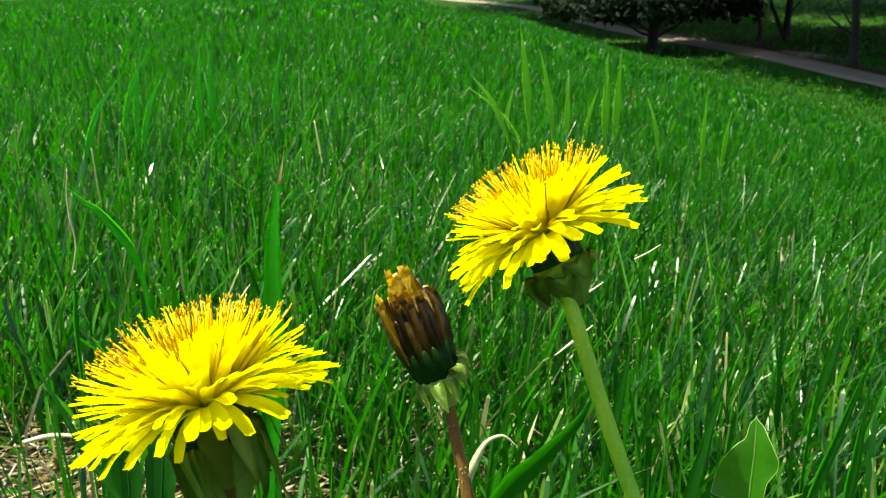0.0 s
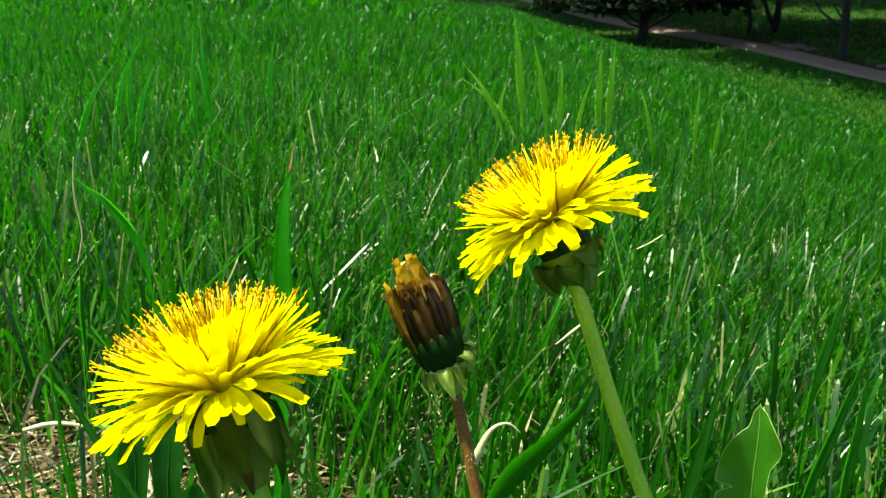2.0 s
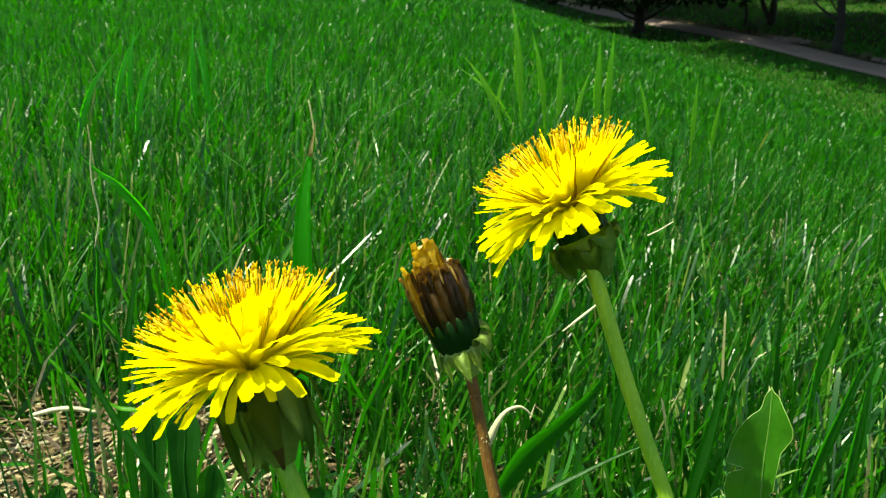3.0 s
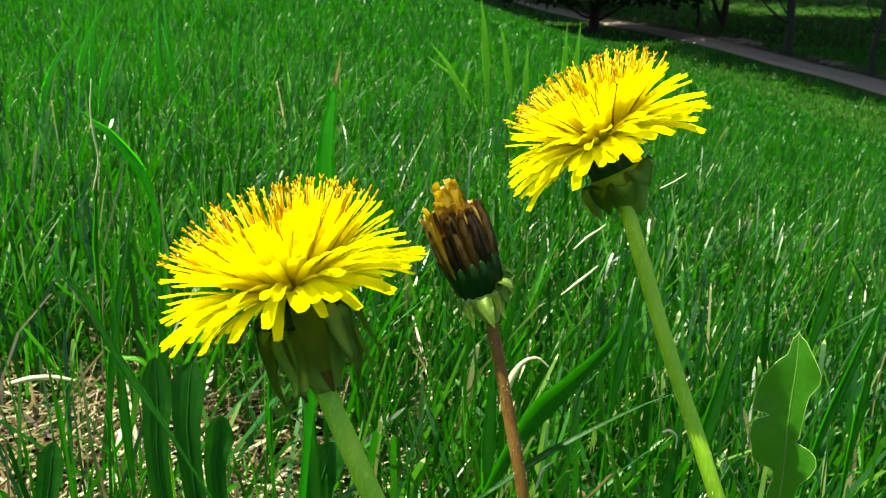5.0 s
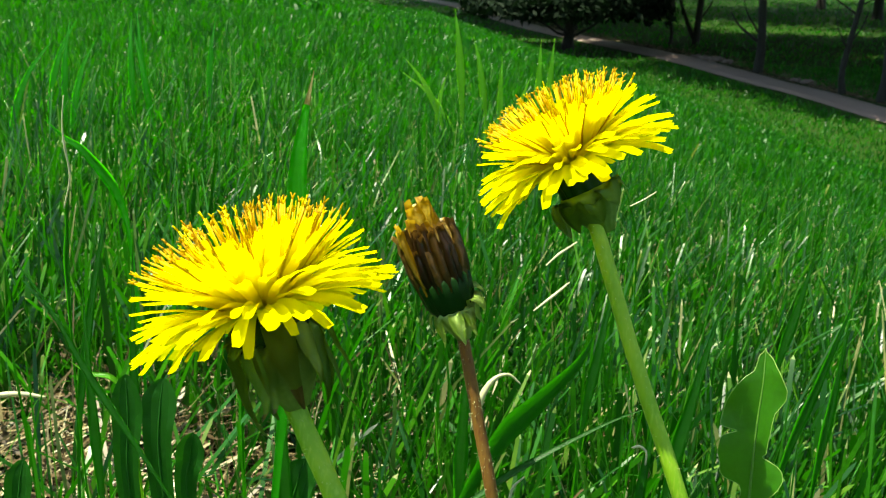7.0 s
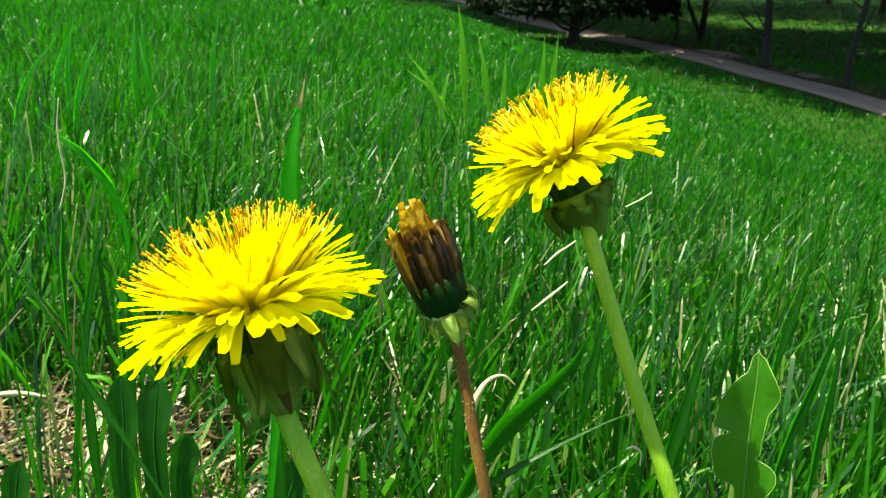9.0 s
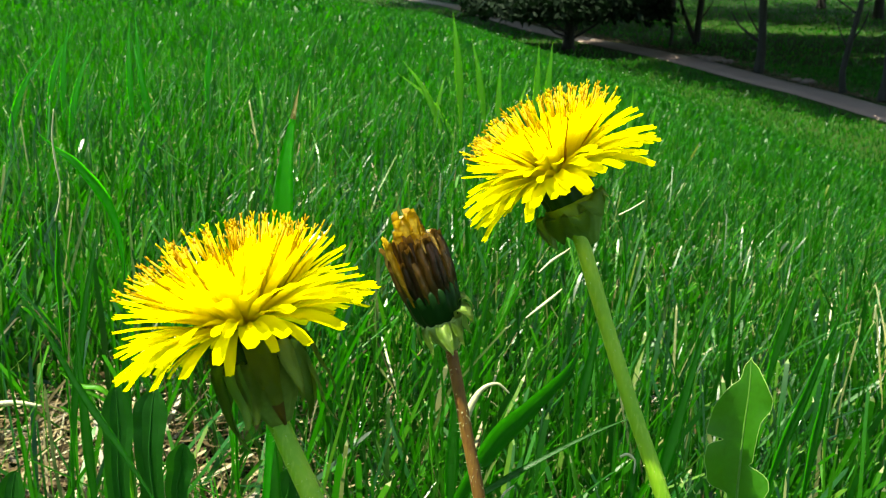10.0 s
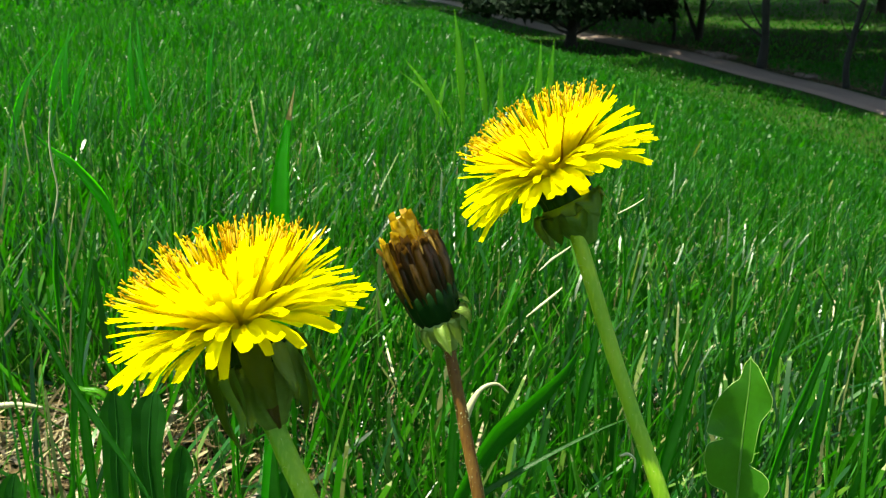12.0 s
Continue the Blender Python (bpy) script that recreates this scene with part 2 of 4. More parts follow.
def ground_z(x, y):
    x, y = np.asarray(x, float), np.asarray(y, float)
    side = 0.14 * np.logaddexp(0, np.clip((x - 0.08) / 0.14, -60, 400))
    ahead = np.maximum(y, 0)
    fall = 0.01 + 0.03 / (1 + np.exp(np.clip(-(x / (ahead + 0.3) + 0.09) / 0.025, -50, 50)))
    hill = -0.32 * side - fall * ahead - 0.01 * np.minimum(y, 0)
    hill = hill + 0.004 * np.sin(21 * x + 3 * np.sin(9 * y)) * np.sin(17 * y + 1.3)
    k = 0.12
    flat = CAMP + 0.02 * np.sin(0.5 * x + 1) * np.sin(0.4 * y) + 0.02 * np.maximum(y - 40, 0) + 0.012 * np.maximum(x - 14, 0)
    hill = np.maximum(hill, flat - 8)
    return flat + k * np.logaddexp(0, np.clip((hill - flat) / k, -200, 400))


def gz(x, y):
    return float(ground_z(x, y))


def grid_sheet(name, xs, ys, mat, lift=0.0):
    X, Y = np.meshgrid(xs, ys)
    co = np.stack([X, Y, ground_z(X, Y) + lift], -1).reshape(-1, 3)
    nx = len(xs)
    i = (np.arange(len(ys) - 1)[:, None] * nx + np.arange(nx - 1)).ravel()
    return sheet(name, co, np.stack([i, i + 1, i + nx + 1, i + nx], 1), mat)


def sheet(name, co, quads, mat, tris=None):
    me = bpy.data.meshes.new(name)
    tris = np.zeros((0, 3), int) if tris is None else tris
    loops = np.concatenate([quads.ravel(), tris.ravel()]).astype(np.int32)
    starts = np.concatenate([np.arange(len(quads)) * 4, len(quads) * 4 + np.arange(len(tris)) * 3]).astype(np.int32)
    me.vertices.add(len(co))
    me.vertices.foreach_set("co", co.astype(np.float32).ravel())
    me.loops.add(len(loops))
    me.loops.foreach_set("vertex_index", loops)
    me.polygons.add(len(starts))
    me.polygons.foreach_set("loop_start", starts)
    me.update(calc_edges=True)
    me.validate()
    me.materials.append(mat)
    me.polygons.foreach_set("use_smooth", [True] * len(me.polygons))
    return new(name, me)


step = np.sinh(np.linspace(-9.2, 9.2, 330)) * 0.05
tagged(grid_sheet("ground", step, step + 0.3, M_GROUND), "sloping lawn soil with crumbs and dry thatch between grass", "ground", kind="structure")

# the footpath at the foot of the slope
way = glide([(x, y, 0) for x, y in ((5.00, -14.00), (7.60, 4.00), (7.81, 16.77), (7.44, 21.22), (6.65, 27.37), (4.71, 37.63), (2.71, 48.83), (0.21, 59.69), (-7.00, 76.00), (-20.00, 112.00))], 16)
co, quads = [], []
for i, p in enumerate(way):
    d = (way[min(i + 1, len(way) - 1)] - way[max(i - 1, 0)]).normalized()
    side = Vector((d.y, -d.x, 0))
    wide = 0.80 + 0.22 * min(1.0, max(0.0, (p.y - 16) / 12))
    for s, dz in ((-0.54, -0.06), (-0.48, 0.03), (-0.16, 0.04), (0.16, 0.04), (0.48, 0.03), (0.54, -0.06)):
        q = p + side * s * wide
        co.append((q.x, q.y, gz(p.x, p.y) + dz))
for i in range(len(way) - 1):
    for j in range(5):
        quads.append((6 * i + j, 6 * i + j + 1, 6 * i + j + 7, 6 * i + j + 6))
tagged(sheet("footpath", np.array(co), np.array(quads), M_PATH), "grey asphalt footpath at the foot of the lawn", "path", kind="structure")


# ---- dandelions ----
def bent(n, length, droop, start=0.0):
    """Points (x, z) of a line of that length that begins at the angle start and bends by droop radians."""
    out, x, z = [], 0.0, 0.0
    for i in range(n):
        out.append((x, z))
        a = start - droop * (i + 0.5) / (n - 1)
        x, z = x + length / (n - 1) * math.cos(a), z + length / (n - 1) * math.sin(a)
    return out


DROOPING = [strap_mesh("petal", bent(6, 1.0, d), [w * h for h in (0.05, 0.058, 0.068, 0.077, 0.08, 0.058)], f, teeth=5)
          for d, w, f in ((0.5, 1.0, 0.35), (0.65, 0.9, 0.4), (0.35, 1.05, 0.3), (0.5, 0.8, 0.5), (0.75, 1.0, 0.25))]

PETALS = [strap_mesh("petal", bent(6, 1.0, d), [w * h for h in (0.05, 0.058, 0.066, 0.074, 0.076, 0.055)], f, teeth=5)
          for d, w, f in ((0.15, 1.0, 0.2), (0.28, 0.9, 0.25), (0.05, 1.0, 0.18), (0.2, 0.85, 0.3), (0.25, 1.0, 0.15))]


def style_mesh(curl):
    """A thin style with a forked tip that curls outward, one unit long."""
    bm = bmesh.new()
    line = [Vector((0.006 * k * k, 0, 0.23 * k)) for k in range(5)]
    tube(bm, line, [0.009, 0.010, 0.011, 0.010], 5)
    for s in (-1, 1):
        tip = [line[-1] + Vector((s * 0.006 * k * curl, 0.006 * s * k, 0.03 * k - 0.004 * k * k * curl)) for k in range(4)]
        tube(bm, tip, [0.008, 0.007, 0.004], 4)
    me = bpy.data.meshes.new("style")
    bm.to_mesh(me)
    bm.free()
    return me


STYLES = [style_mesh(c) for c in (0.5, 0.9, 1.3)]


def turned(angles):
    """Points (x, z) of a line one unit long that takes these angles one after the other."""
    out, x, z = [(0.0, 0.0)], 0.0, 0.0
    for a in angles:
        x, z = x + math.cos(a) / len(angles), z + math.sin(a) / len(angles)
        out.append((x, z))
    return out


def bract_mesh(angles, w=1.0, mat=None, dry=2, blunt=False):
    """A reflexed bract: rounded over at its root, hanging, with a withered end."""
    n = len(angles) + 1
    half = [w * 0.16 * min(1.0, 0.8 + 0.6 * k / n) * (1 - max(0.0, k / (n - 1) - 0.45) / 0.55 * 0.9) for k in range(n)]
    if blunt:
        half = [w * 0.15 * math.sqrt(max(0.02, 1 - (max(0.0, k / (n - 1) - 0.55) / 0.45) ** 2)) for k in range(n)]
    me = strap_mesh("bract", turned(angles), half, 0.3, thick=0.025)
    me.materials.append(mat or M_BRACT)
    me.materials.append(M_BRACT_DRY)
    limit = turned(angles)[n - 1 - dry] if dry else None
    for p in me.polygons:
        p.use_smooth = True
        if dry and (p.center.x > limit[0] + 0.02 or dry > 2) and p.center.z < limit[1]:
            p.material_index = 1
    return me


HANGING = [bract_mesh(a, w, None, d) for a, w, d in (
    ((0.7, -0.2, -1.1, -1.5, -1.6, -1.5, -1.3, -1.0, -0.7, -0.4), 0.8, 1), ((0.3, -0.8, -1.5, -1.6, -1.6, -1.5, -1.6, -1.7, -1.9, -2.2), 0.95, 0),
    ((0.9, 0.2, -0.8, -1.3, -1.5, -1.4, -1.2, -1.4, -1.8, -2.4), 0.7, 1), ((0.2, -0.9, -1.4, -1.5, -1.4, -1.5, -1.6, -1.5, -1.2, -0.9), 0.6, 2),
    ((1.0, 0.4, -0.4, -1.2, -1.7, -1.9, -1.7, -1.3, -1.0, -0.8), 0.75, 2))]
LOOPED = [bract_mesh(a, w, None, 0, blunt=True) for a, w in (
    ((1.0, 1.35, 1.4, 1.1, 0.3, -0.9, -1.5, -1.8), 1.7), ((0.9, 1.3, 1.2, 0.6, -0.6, -1.4, -1.7, -1.7), 1.9), ((0.8, 1.1, 0.9, 0.0, -1.1, -1.6, -1.8, -1.6), 1.5))]
PALE = [bract_mesh(a, w, M_BRACT_PALE, 0) for a, w in (
    ((0.2, -0.5, -1.0, -1.3, -1.4, -1.5, -1.6, -1.8), 1.2), ((-0.3, -0.9, -1.3, -1.5, -1.5, -1.4, -1.2, -0.9), 1.3), ((0.9, 0.5, -0.1, -0.8, -1.4, -2.0, -2.6, -3.0), 1.5))]


def frame_of(at, axis, ahead=(0, -1, 0)):
    z = Vector(axis).normalized()
    x = Vector(ahead) - z * Vector(ahead).dot(z)
    x.normalize()
    y = z.cross(x)
    m = Matrix((x, y, z)).transposed().to_4x4()
    m.translation = at
    return m


def ray_pose(az, tilt, out, height, size, width, spin=0.0):
    """Something laid along local x, turned to the azimuth az and raised by tilt, starting out from the axis."""
    return (Matrix.Rotation(az, 4, "Z") @ Matrix.Translation((out, 0, height)) @ Matrix.Rotation(-tilt, 4, "Y")
            @ Matrix.Rotation(spin, 4, "X") @ Matrix.Diagonal((size, width, width, 1)))


def flower_head(plant, base, at, axis, R, k, seed, bracts=13, bract_len=0.014, bract_z=-0.011, lift=0.0, kinds=()):
    rng = random.Random(seed)
    inv = Matrix.Translation(-Vector(base))
    m = inv @ frame_of(at, axis)
    cup = lathe([(0.002 * k, -0.0155 * k), (0.0042 * k, -0.0132 * k), (0.0062 * k, -0.0095 * k), (0.0064 * k, -0.005 * k), (0.0072 * k, -0.0015 * k), (0.004 * k, 0.0008 * k)], 56, 0.05, 14)
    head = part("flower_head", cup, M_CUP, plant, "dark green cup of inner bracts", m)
    rows = [(14, 0.62, 0.0, 0.0057), (36, 1.02, 0.14, 0.0056), (28, 1.0, 0.27, 0.0053), (36, 0.98, 0.48, 0.005), (46, 0.94, 0.64, 0.0046), (46, 0.88, 0.8, 0.0041), (40, 0.78, 0.95, 0.0034), (28, 0.69, 1.1, 0.0026), (18, 0.63, 1.24, 0.0018), (10, 0.58, 1.4, 0.001)]
    for n, length, tilt, out in rows:
        for i in range(n):
            az = 2 * math.pi * (i + rng.uniform(-0.32, 0.32)) / n
            t = tilt + lift + rng.gauss(0, 0.085)
            L = R * length * rng.uniform(0.92, 1.04)
            place("petal", rng.choice(DROOPING if out > 0.0048 else PETALS), M_PETAL, head, "", ray_pose(az, t, out * k, 0.0004 + 0.0012 * tilt, L, L * rng.uniform(0.9, 1.15), rng.uniform(-0.22, 0.22)))
    for i in range(210):
        s = math.sqrt((i + 0.5) / 210)
        az = i * 2.39996 + rng.uniform(-0.2, 0.2)
        lean = 0.04 + 0.82 * s + rng.gauss(0, 0.05)
        L = R * rng.uniform(0.92, 1.05)
        mm = (Matrix.Rotation(az, 4, "Z") @ Matrix.Translation((0.0052 * s * k, 0, 0.001)) @ Matrix.Rotation(lean, 4, "Y")
              @ Matrix.Rotation(rng.uniform(0, 6.28), 4, "Z") @ Matrix.Scale(L, 4))
        place("style", rng.choice(STYLES), M_STYLE, head, "", mm)
    base_cup = lathe([(0.0021 * k, -0.0182 * k), (0.0032 * k, -0.0162 * k), (0.0054 * k, -0.0128 * k), (0.0068 * k, -0.0088 * k), (0.0068 * k, -0.0066 * k)], 48, 0.03, 12)
    part("flower_base", base_cup, M_BRACT, head, "pale green base under the bracts")
    for i in range(bracts):
        az = 2 * math.pi * (i + rng.uniform(-0.25, 0.25)) / bracts
        L = bract_len * rng.uniform(0.8, 1.15)
        bz = bract_z + rng.uniform(-0.0012, 0.0012)
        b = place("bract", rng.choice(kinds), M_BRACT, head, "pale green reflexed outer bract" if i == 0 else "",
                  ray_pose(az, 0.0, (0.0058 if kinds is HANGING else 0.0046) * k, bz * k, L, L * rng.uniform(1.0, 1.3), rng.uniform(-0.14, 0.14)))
    return head


def add_stem(plant, base, points, radii, mat, label, hairs=0, seed=1):
    inv = Matrix.Translation(-Vector(base))
    line = [inv @ p for p in glide(points, 8)]
    rng = random.Random(seed)
    bm = tube(bmesh.new(), line, radii, 14, 0.025, rng)
    stem = part("stem", bm, mat, plant, label)
    if hairs:
        hb = bmesh.new()
        for _ in range(hairs):
            i = rng.randrange(2, len(line) - 1)
            p, a = line[i].lerp(line[i - 1], rng.random()), rng.uniform(0, 6.28)
            d = Vector((math.cos(a), math.sin(a), rng.uniform(-0.3, 0.5)))
            r = radii[-1] if i > len(line) * 0.6 else radii[0]
            q = p + d * r * 0.8
            tip = q + d * rng.uniform(0.0004, 0.001)
            s = Vector((-d.y, d.x, 0)) * 0.00008
            hb.faces.new([hb.verts.new(v) for v in (q - s, q + s, tip)])
        part("hair", hb, M_HAIR, stem, "fine pale hairs", smooth=False)
    return stem


# the nearer open flower
base = (0.012, 0.140, gz(0.012, 0.140) - 0.004)
plant = thing("dandelion", base, "open yellow dandelion with shaggy orange styles on a thick stem", "dandelion", "dandelions in the lawn")
add_stem(plant, base, [base, (0.006, 0.134, 0.05), (-0.0065, 0.1302, 0.105), (-0.0118, 0.1306, 0.1193), (-0.0203, 0.1372, 0.1365), (-0.0225, 0.1385, 0.143)],
         [0.0022, 0.0019, 0.00175, 0.0017, 0.0021], M_STEM, "pale green hollow stem", 260, 3)
flower_head(plant, base, (-0.0238, 0.1388, 0.1498), (-0.36, 0.27, 1), 0.0166, 0.86, 11, 16, 0.0135, -0.0058, kinds=HANGING)

# the farther open flower
base = (0.078, 0.180, gz(0.078, 0.18) - 0.004)
plant = thing("dandelion", base, "open yellow dandelion tilted on a long pale green stem", "dandelion", "dandelions in the lawn")
add_stem(plant, base, [base, (0.0672, 0.176, 0.0545), (0.0552, 0.1752, 0.0919), (0.0446, 0.1823, 0.1223), (0.0363, 0.1893, 0.1489), (0.0335, 0.1925, 0.156)],
         [0.0019, 0.0018, 0.0017, 0.0016, 0.0016, 0.002], M_STEM, "pale green stem, faintly red at the top", 260, 5)
flower_head(plant, base, (0.0317, 0.1936, 0.1621), (-0.5, 0.2, 1), 0.0172, 0.86, 23, 9, 0.0098, -0.0128, kinds=LOOPED)

# the closed, withered head
base = (0.024, 0.205, gz(0.024, 0.205) - 0.004)
plant = thing("closed_dandelion", base, "closed dandelion head with withered brown petals on a reddish hairy stem", "dandelion", "dandelions in the lawn")
add_stem(plant, base, [base, (0.0204, 0.1998, 0.05), (0.0171, 0.1979, 0.0778), (0.0133, 0.2011, 0.0986), (0.0092, 0.2047, 0.1205), (0.008, 0.205, 0.1235)],
         [0.0016, 0.0016, 0.0015, 0.00145, 0.0014, 0.0018], M_STEM_RED, "reddish brown stem with fine hairs", 420, 7)
inv = Matrix.Translation(-Vector(base))
m = inv @ frame_of((0.0072, 0.2052, 0.1262), (-0.37, 0.08, 1))
rng = random.Random(31)
cup = lathe([(0.002, -0.002), (0.0044, -0.0008), (0.0057, 0.0018), (0.0061, 0.0045), (0.0064, 0.0072), (0.006, 0.0082), (0.003, 0.009)], 52, 0.035, 13)
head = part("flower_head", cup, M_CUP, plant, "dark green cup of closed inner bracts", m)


def withered(length, swell, jag):
    """A shrunken upright petal that hugs the closed head: bulging below, drawn together at the top."""
    bm = bmesh.new()
    rows = []
    for i in range(9):
        t = i / 8
        r = swell * (0.84 + 0.52 * t - 0.40 * t * t - (0.0 if swell > 0.006 else 0.2) * t ** 3) + jag * t * t * rng.uniform(-0.0008, 0.0008)
        w = 0.00125 * (0.75 + 0.6 * t - 0.85 * t * t) + 0.0003
        slip = rng.uniform(-0.0002, 0.0002) + 0.0006 * jag * t * t
        rows.append([bm.verts.new((r - 0.95 * w * abs(q) + rng.uniform(-0.0001, 0.0001), w * q + slip, length * t + 0.0004 * rng.uniform(-1, 1) * (t > 0.9))) for q in (-1, -0.5, 0, 0.5, 1)])
    for a, b in zip(rows, rows[1:]):
        for j in range(4):
            bm.faces.new((a[j], a[j + 1], b[j + 1], b[j]))
    bmesh.ops.solidify(bm, geom=bm.faces[:], thickness=0.00025)
    me = bpy.data.meshes.new("withered_petal")
    bm.to_mesh(me)
    bm.free()
    return me


for n, swell, z0, lmin, lmax, share in ((22, 0.0073, 0.0050, 0.0115, 0.0165, 0.04), (17, 0.0064, 0.0056, 0.0135, 0.0175, 0.2), (10, 0.0048, 0.0060, 0.0145, 0.018, 0.5), (6, 0.0032, 0.008, 0.0155, 0.019, 0.85)):
    for i in range(n):
        az = 2 * math.pi * (i + rng.uniform(-0.3, 0.3)) / n
        yellow = rng.random() < share
        mm = Matrix.Rotation(az, 4, "Z") @ Matrix.Translation((0, 0, z0 + rng.uniform(-0.0008, 0.0008))) @ Matrix.Diagonal((1, 1.8 if swell < 0.005 else 1.05, 1, 1))
        place("withered_petal", withered(rng.uniform(lmin, lmax), swell, rng.uniform(-1, 1)), M_WITHER_YELLOW if yellow else M_WITHER, head, "withered yellow petal" if yellow else "", mm)
bud_base = lathe([(0.0016, -0.0078), (0.0024, -0.006), (0.004, -0.0032), (0.0051, -0.0008), (0.0048, 0.0004)], 40, 0.03, 10)
part("flower_base", bud_base, M_BRACT_PALE, head, "pale green base under the closed head")
for i in range(8):
    az = 2 * math.pi * (i + rng.uniform(-0.25, 0.25)) / 8
    L = rng.uniform(0.006, 0.0082)
    place("bract", PALE[rng.randrange(2)], M_BRACT_PALE, head, "pale green reflexed outer bract" if i == 0 else "", ray_pose(az, -0.1, 0.0044, -0.0004, L, L * 1.1, rng.uniform(-0.15, 0.15)))
for az, z, L in ((1.1, -0.0005, 0.006), (1.6, 0.001, 0.0064), (2.2, -0.001, 0.006)):
    place("bract", PALE[2], M_BRACT_PALE, head, "pale bract curling away from the head", ray_pose(az, 0.4, 0.0052, z, L, L * 1.7, 0.1))


# ---- lobed dandelion leaves ----
def lobed_leaf(points, half, seed, label, face=(0, -1, 0.25), cup=0.3, profile=None):
    """A toothed leaf along a line from its tip to its root, with backward lobes and a pale rib."""
    rng = random.Random(seed)
    line = glide(points, 56 if profile else 20)
    root = line[-1].copy()
    leaf = thing("dandelion_leaf", root, label, "leaf", "dandelion leaves")
    bm = bmesh.new()
    n = len(line)
    f = Vector(face).normalized()
    rows, edges = [], []
    phase = [rng.uniform(-0.12, 0.12), rng.uniform(0.2, 0.42)]
    for i, p in enumerate(line):
        s = i / (n - 1)
        d = (line[min(i + 1, n - 1)] - line[max(i - 1, 0)]).normalized()
        side = d.cross(f).normalized()
        nrm = side.cross(d).normalized()
        row = []
        for sgn, ph in ((-1, phase[0]), (1, phase[1])):
            env = min(1.0, (s / 0.16) ** 0.5) * (1.0 if s < 0.8 else 1 - 2.6 * (s - 0.8))
            w = half * env * max(0.35, 1 - 1.0 * max(0.0, s - 0.22))
            if profile:
                w = half * float(np.mean(np.interp([s - 0.005, s - 0.0025, s, s + 0.0025, s + 0.005], [q[0] for q in profile], [q[1 if sgn > 0 else 2] for q in profile]))) * min(1, 0.1 + s / 0.04)
            wave = (0.03 if not profile else 0.1 * w / half) * half * math.sin(s * 31 + 2 * sgn + ph)
            ends = [p - root + side * sgn * w * q + nrm * (cup * w * (q if profile else q * q) + wave * q * q) for q in (0.5, 1.0)]
            row.append([bm.verts.new(v) for v in ends])
        mid = bm.verts.new(p - root)
        rows.append([row[0][1], row[0][0], mid, row[1][0], row[1][1]])
    margins = [(r[0].co.copy(), r[-1].co.copy()) for r in rows]
    for a, b in zip(rows, rows[1:]):
        for j in range(4):
            bm.faces.new((a[j], a[j + 1], b[j + 1], b[j]))
    bmesh.ops.solidify(bm, geom=bm.faces[:], thickness=0.00018)
    part("blade", bm, M_LEAF if profile else M_LEAF_SHADED, leaf, smooth=False)
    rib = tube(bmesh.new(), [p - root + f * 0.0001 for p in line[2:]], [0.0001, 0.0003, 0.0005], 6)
    part("midrib", rib, M_RIB if profile else M_LEAF_SHADED, leaf, "raised midrib")
    if profile:
        for col in (0, -1):
            part("margin", tube(bmesh.new(), [q[col] for q in margins], [0.00008] * 4, 5), M_RIM, leaf, "thin pale leaf edge")
    return leaf


PROFILE = ((0, 1, 1), (0.026, 7, 6), (0.051, 11, 14), (0.094, 14, 22), (0.123, 18, 29), (0.145, 30, 34), (0.181, 43, 43), (0.217, 52, 43), (0.246, 57, 35), (0.27, 60, 28), (0.324, 64, 25), (0.333, 60, 25), (0.337, 28, 25),
           (0.344, 32, 24), (0.35, 52, 24), (0.36, 60, 23), (0.4, 63, 22), (0.406, 62, 18), (0.411, 62, 9), (0.419, 60, 36), (0.436, 57, 52), (0.458, 56, 55), (0.474, 46, 49), (0.482, 20, 46), (0.503, 15, 30), (0.53, 24, 24), (0.8, 10, 10), (1.0, 6, 6))
lobed_leaf([(0.0781, 0.1998, 0.1185), (0.0776, 0.1978, 0.111), (0.0766, 0.1962, 0.1), (0.0758, 0.194, 0.085), (0.075, 0.192, 0.06), (0.073, 0.19, 0.03), (0.072, 0.19, gz(0.072, 0.19))],
           0.000124, 4, "upright lobed dandelion leaf, half shaded, with a wavy pale edge", face=(-0.4, -1, 0.45), cup=0.4, profile=PROFILE)
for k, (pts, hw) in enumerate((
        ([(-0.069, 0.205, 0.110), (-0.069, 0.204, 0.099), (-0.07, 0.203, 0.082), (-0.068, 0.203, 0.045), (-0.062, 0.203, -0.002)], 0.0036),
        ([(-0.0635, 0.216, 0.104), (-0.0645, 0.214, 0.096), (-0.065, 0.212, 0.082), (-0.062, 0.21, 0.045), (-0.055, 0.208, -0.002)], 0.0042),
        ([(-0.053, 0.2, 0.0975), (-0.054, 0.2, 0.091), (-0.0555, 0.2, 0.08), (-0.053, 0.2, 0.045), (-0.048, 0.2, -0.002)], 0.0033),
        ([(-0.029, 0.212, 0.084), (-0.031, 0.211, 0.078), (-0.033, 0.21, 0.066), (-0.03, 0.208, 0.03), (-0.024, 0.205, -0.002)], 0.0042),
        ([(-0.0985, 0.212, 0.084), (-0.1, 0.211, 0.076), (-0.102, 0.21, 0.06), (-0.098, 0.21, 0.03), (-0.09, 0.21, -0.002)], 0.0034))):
    lobed_leaf(pts, hw, 40 + k, "broad leaf low among the grass, the flowers' shade put into its dark green colour", face=(0.1, -1, 0.5), cup=0.3)


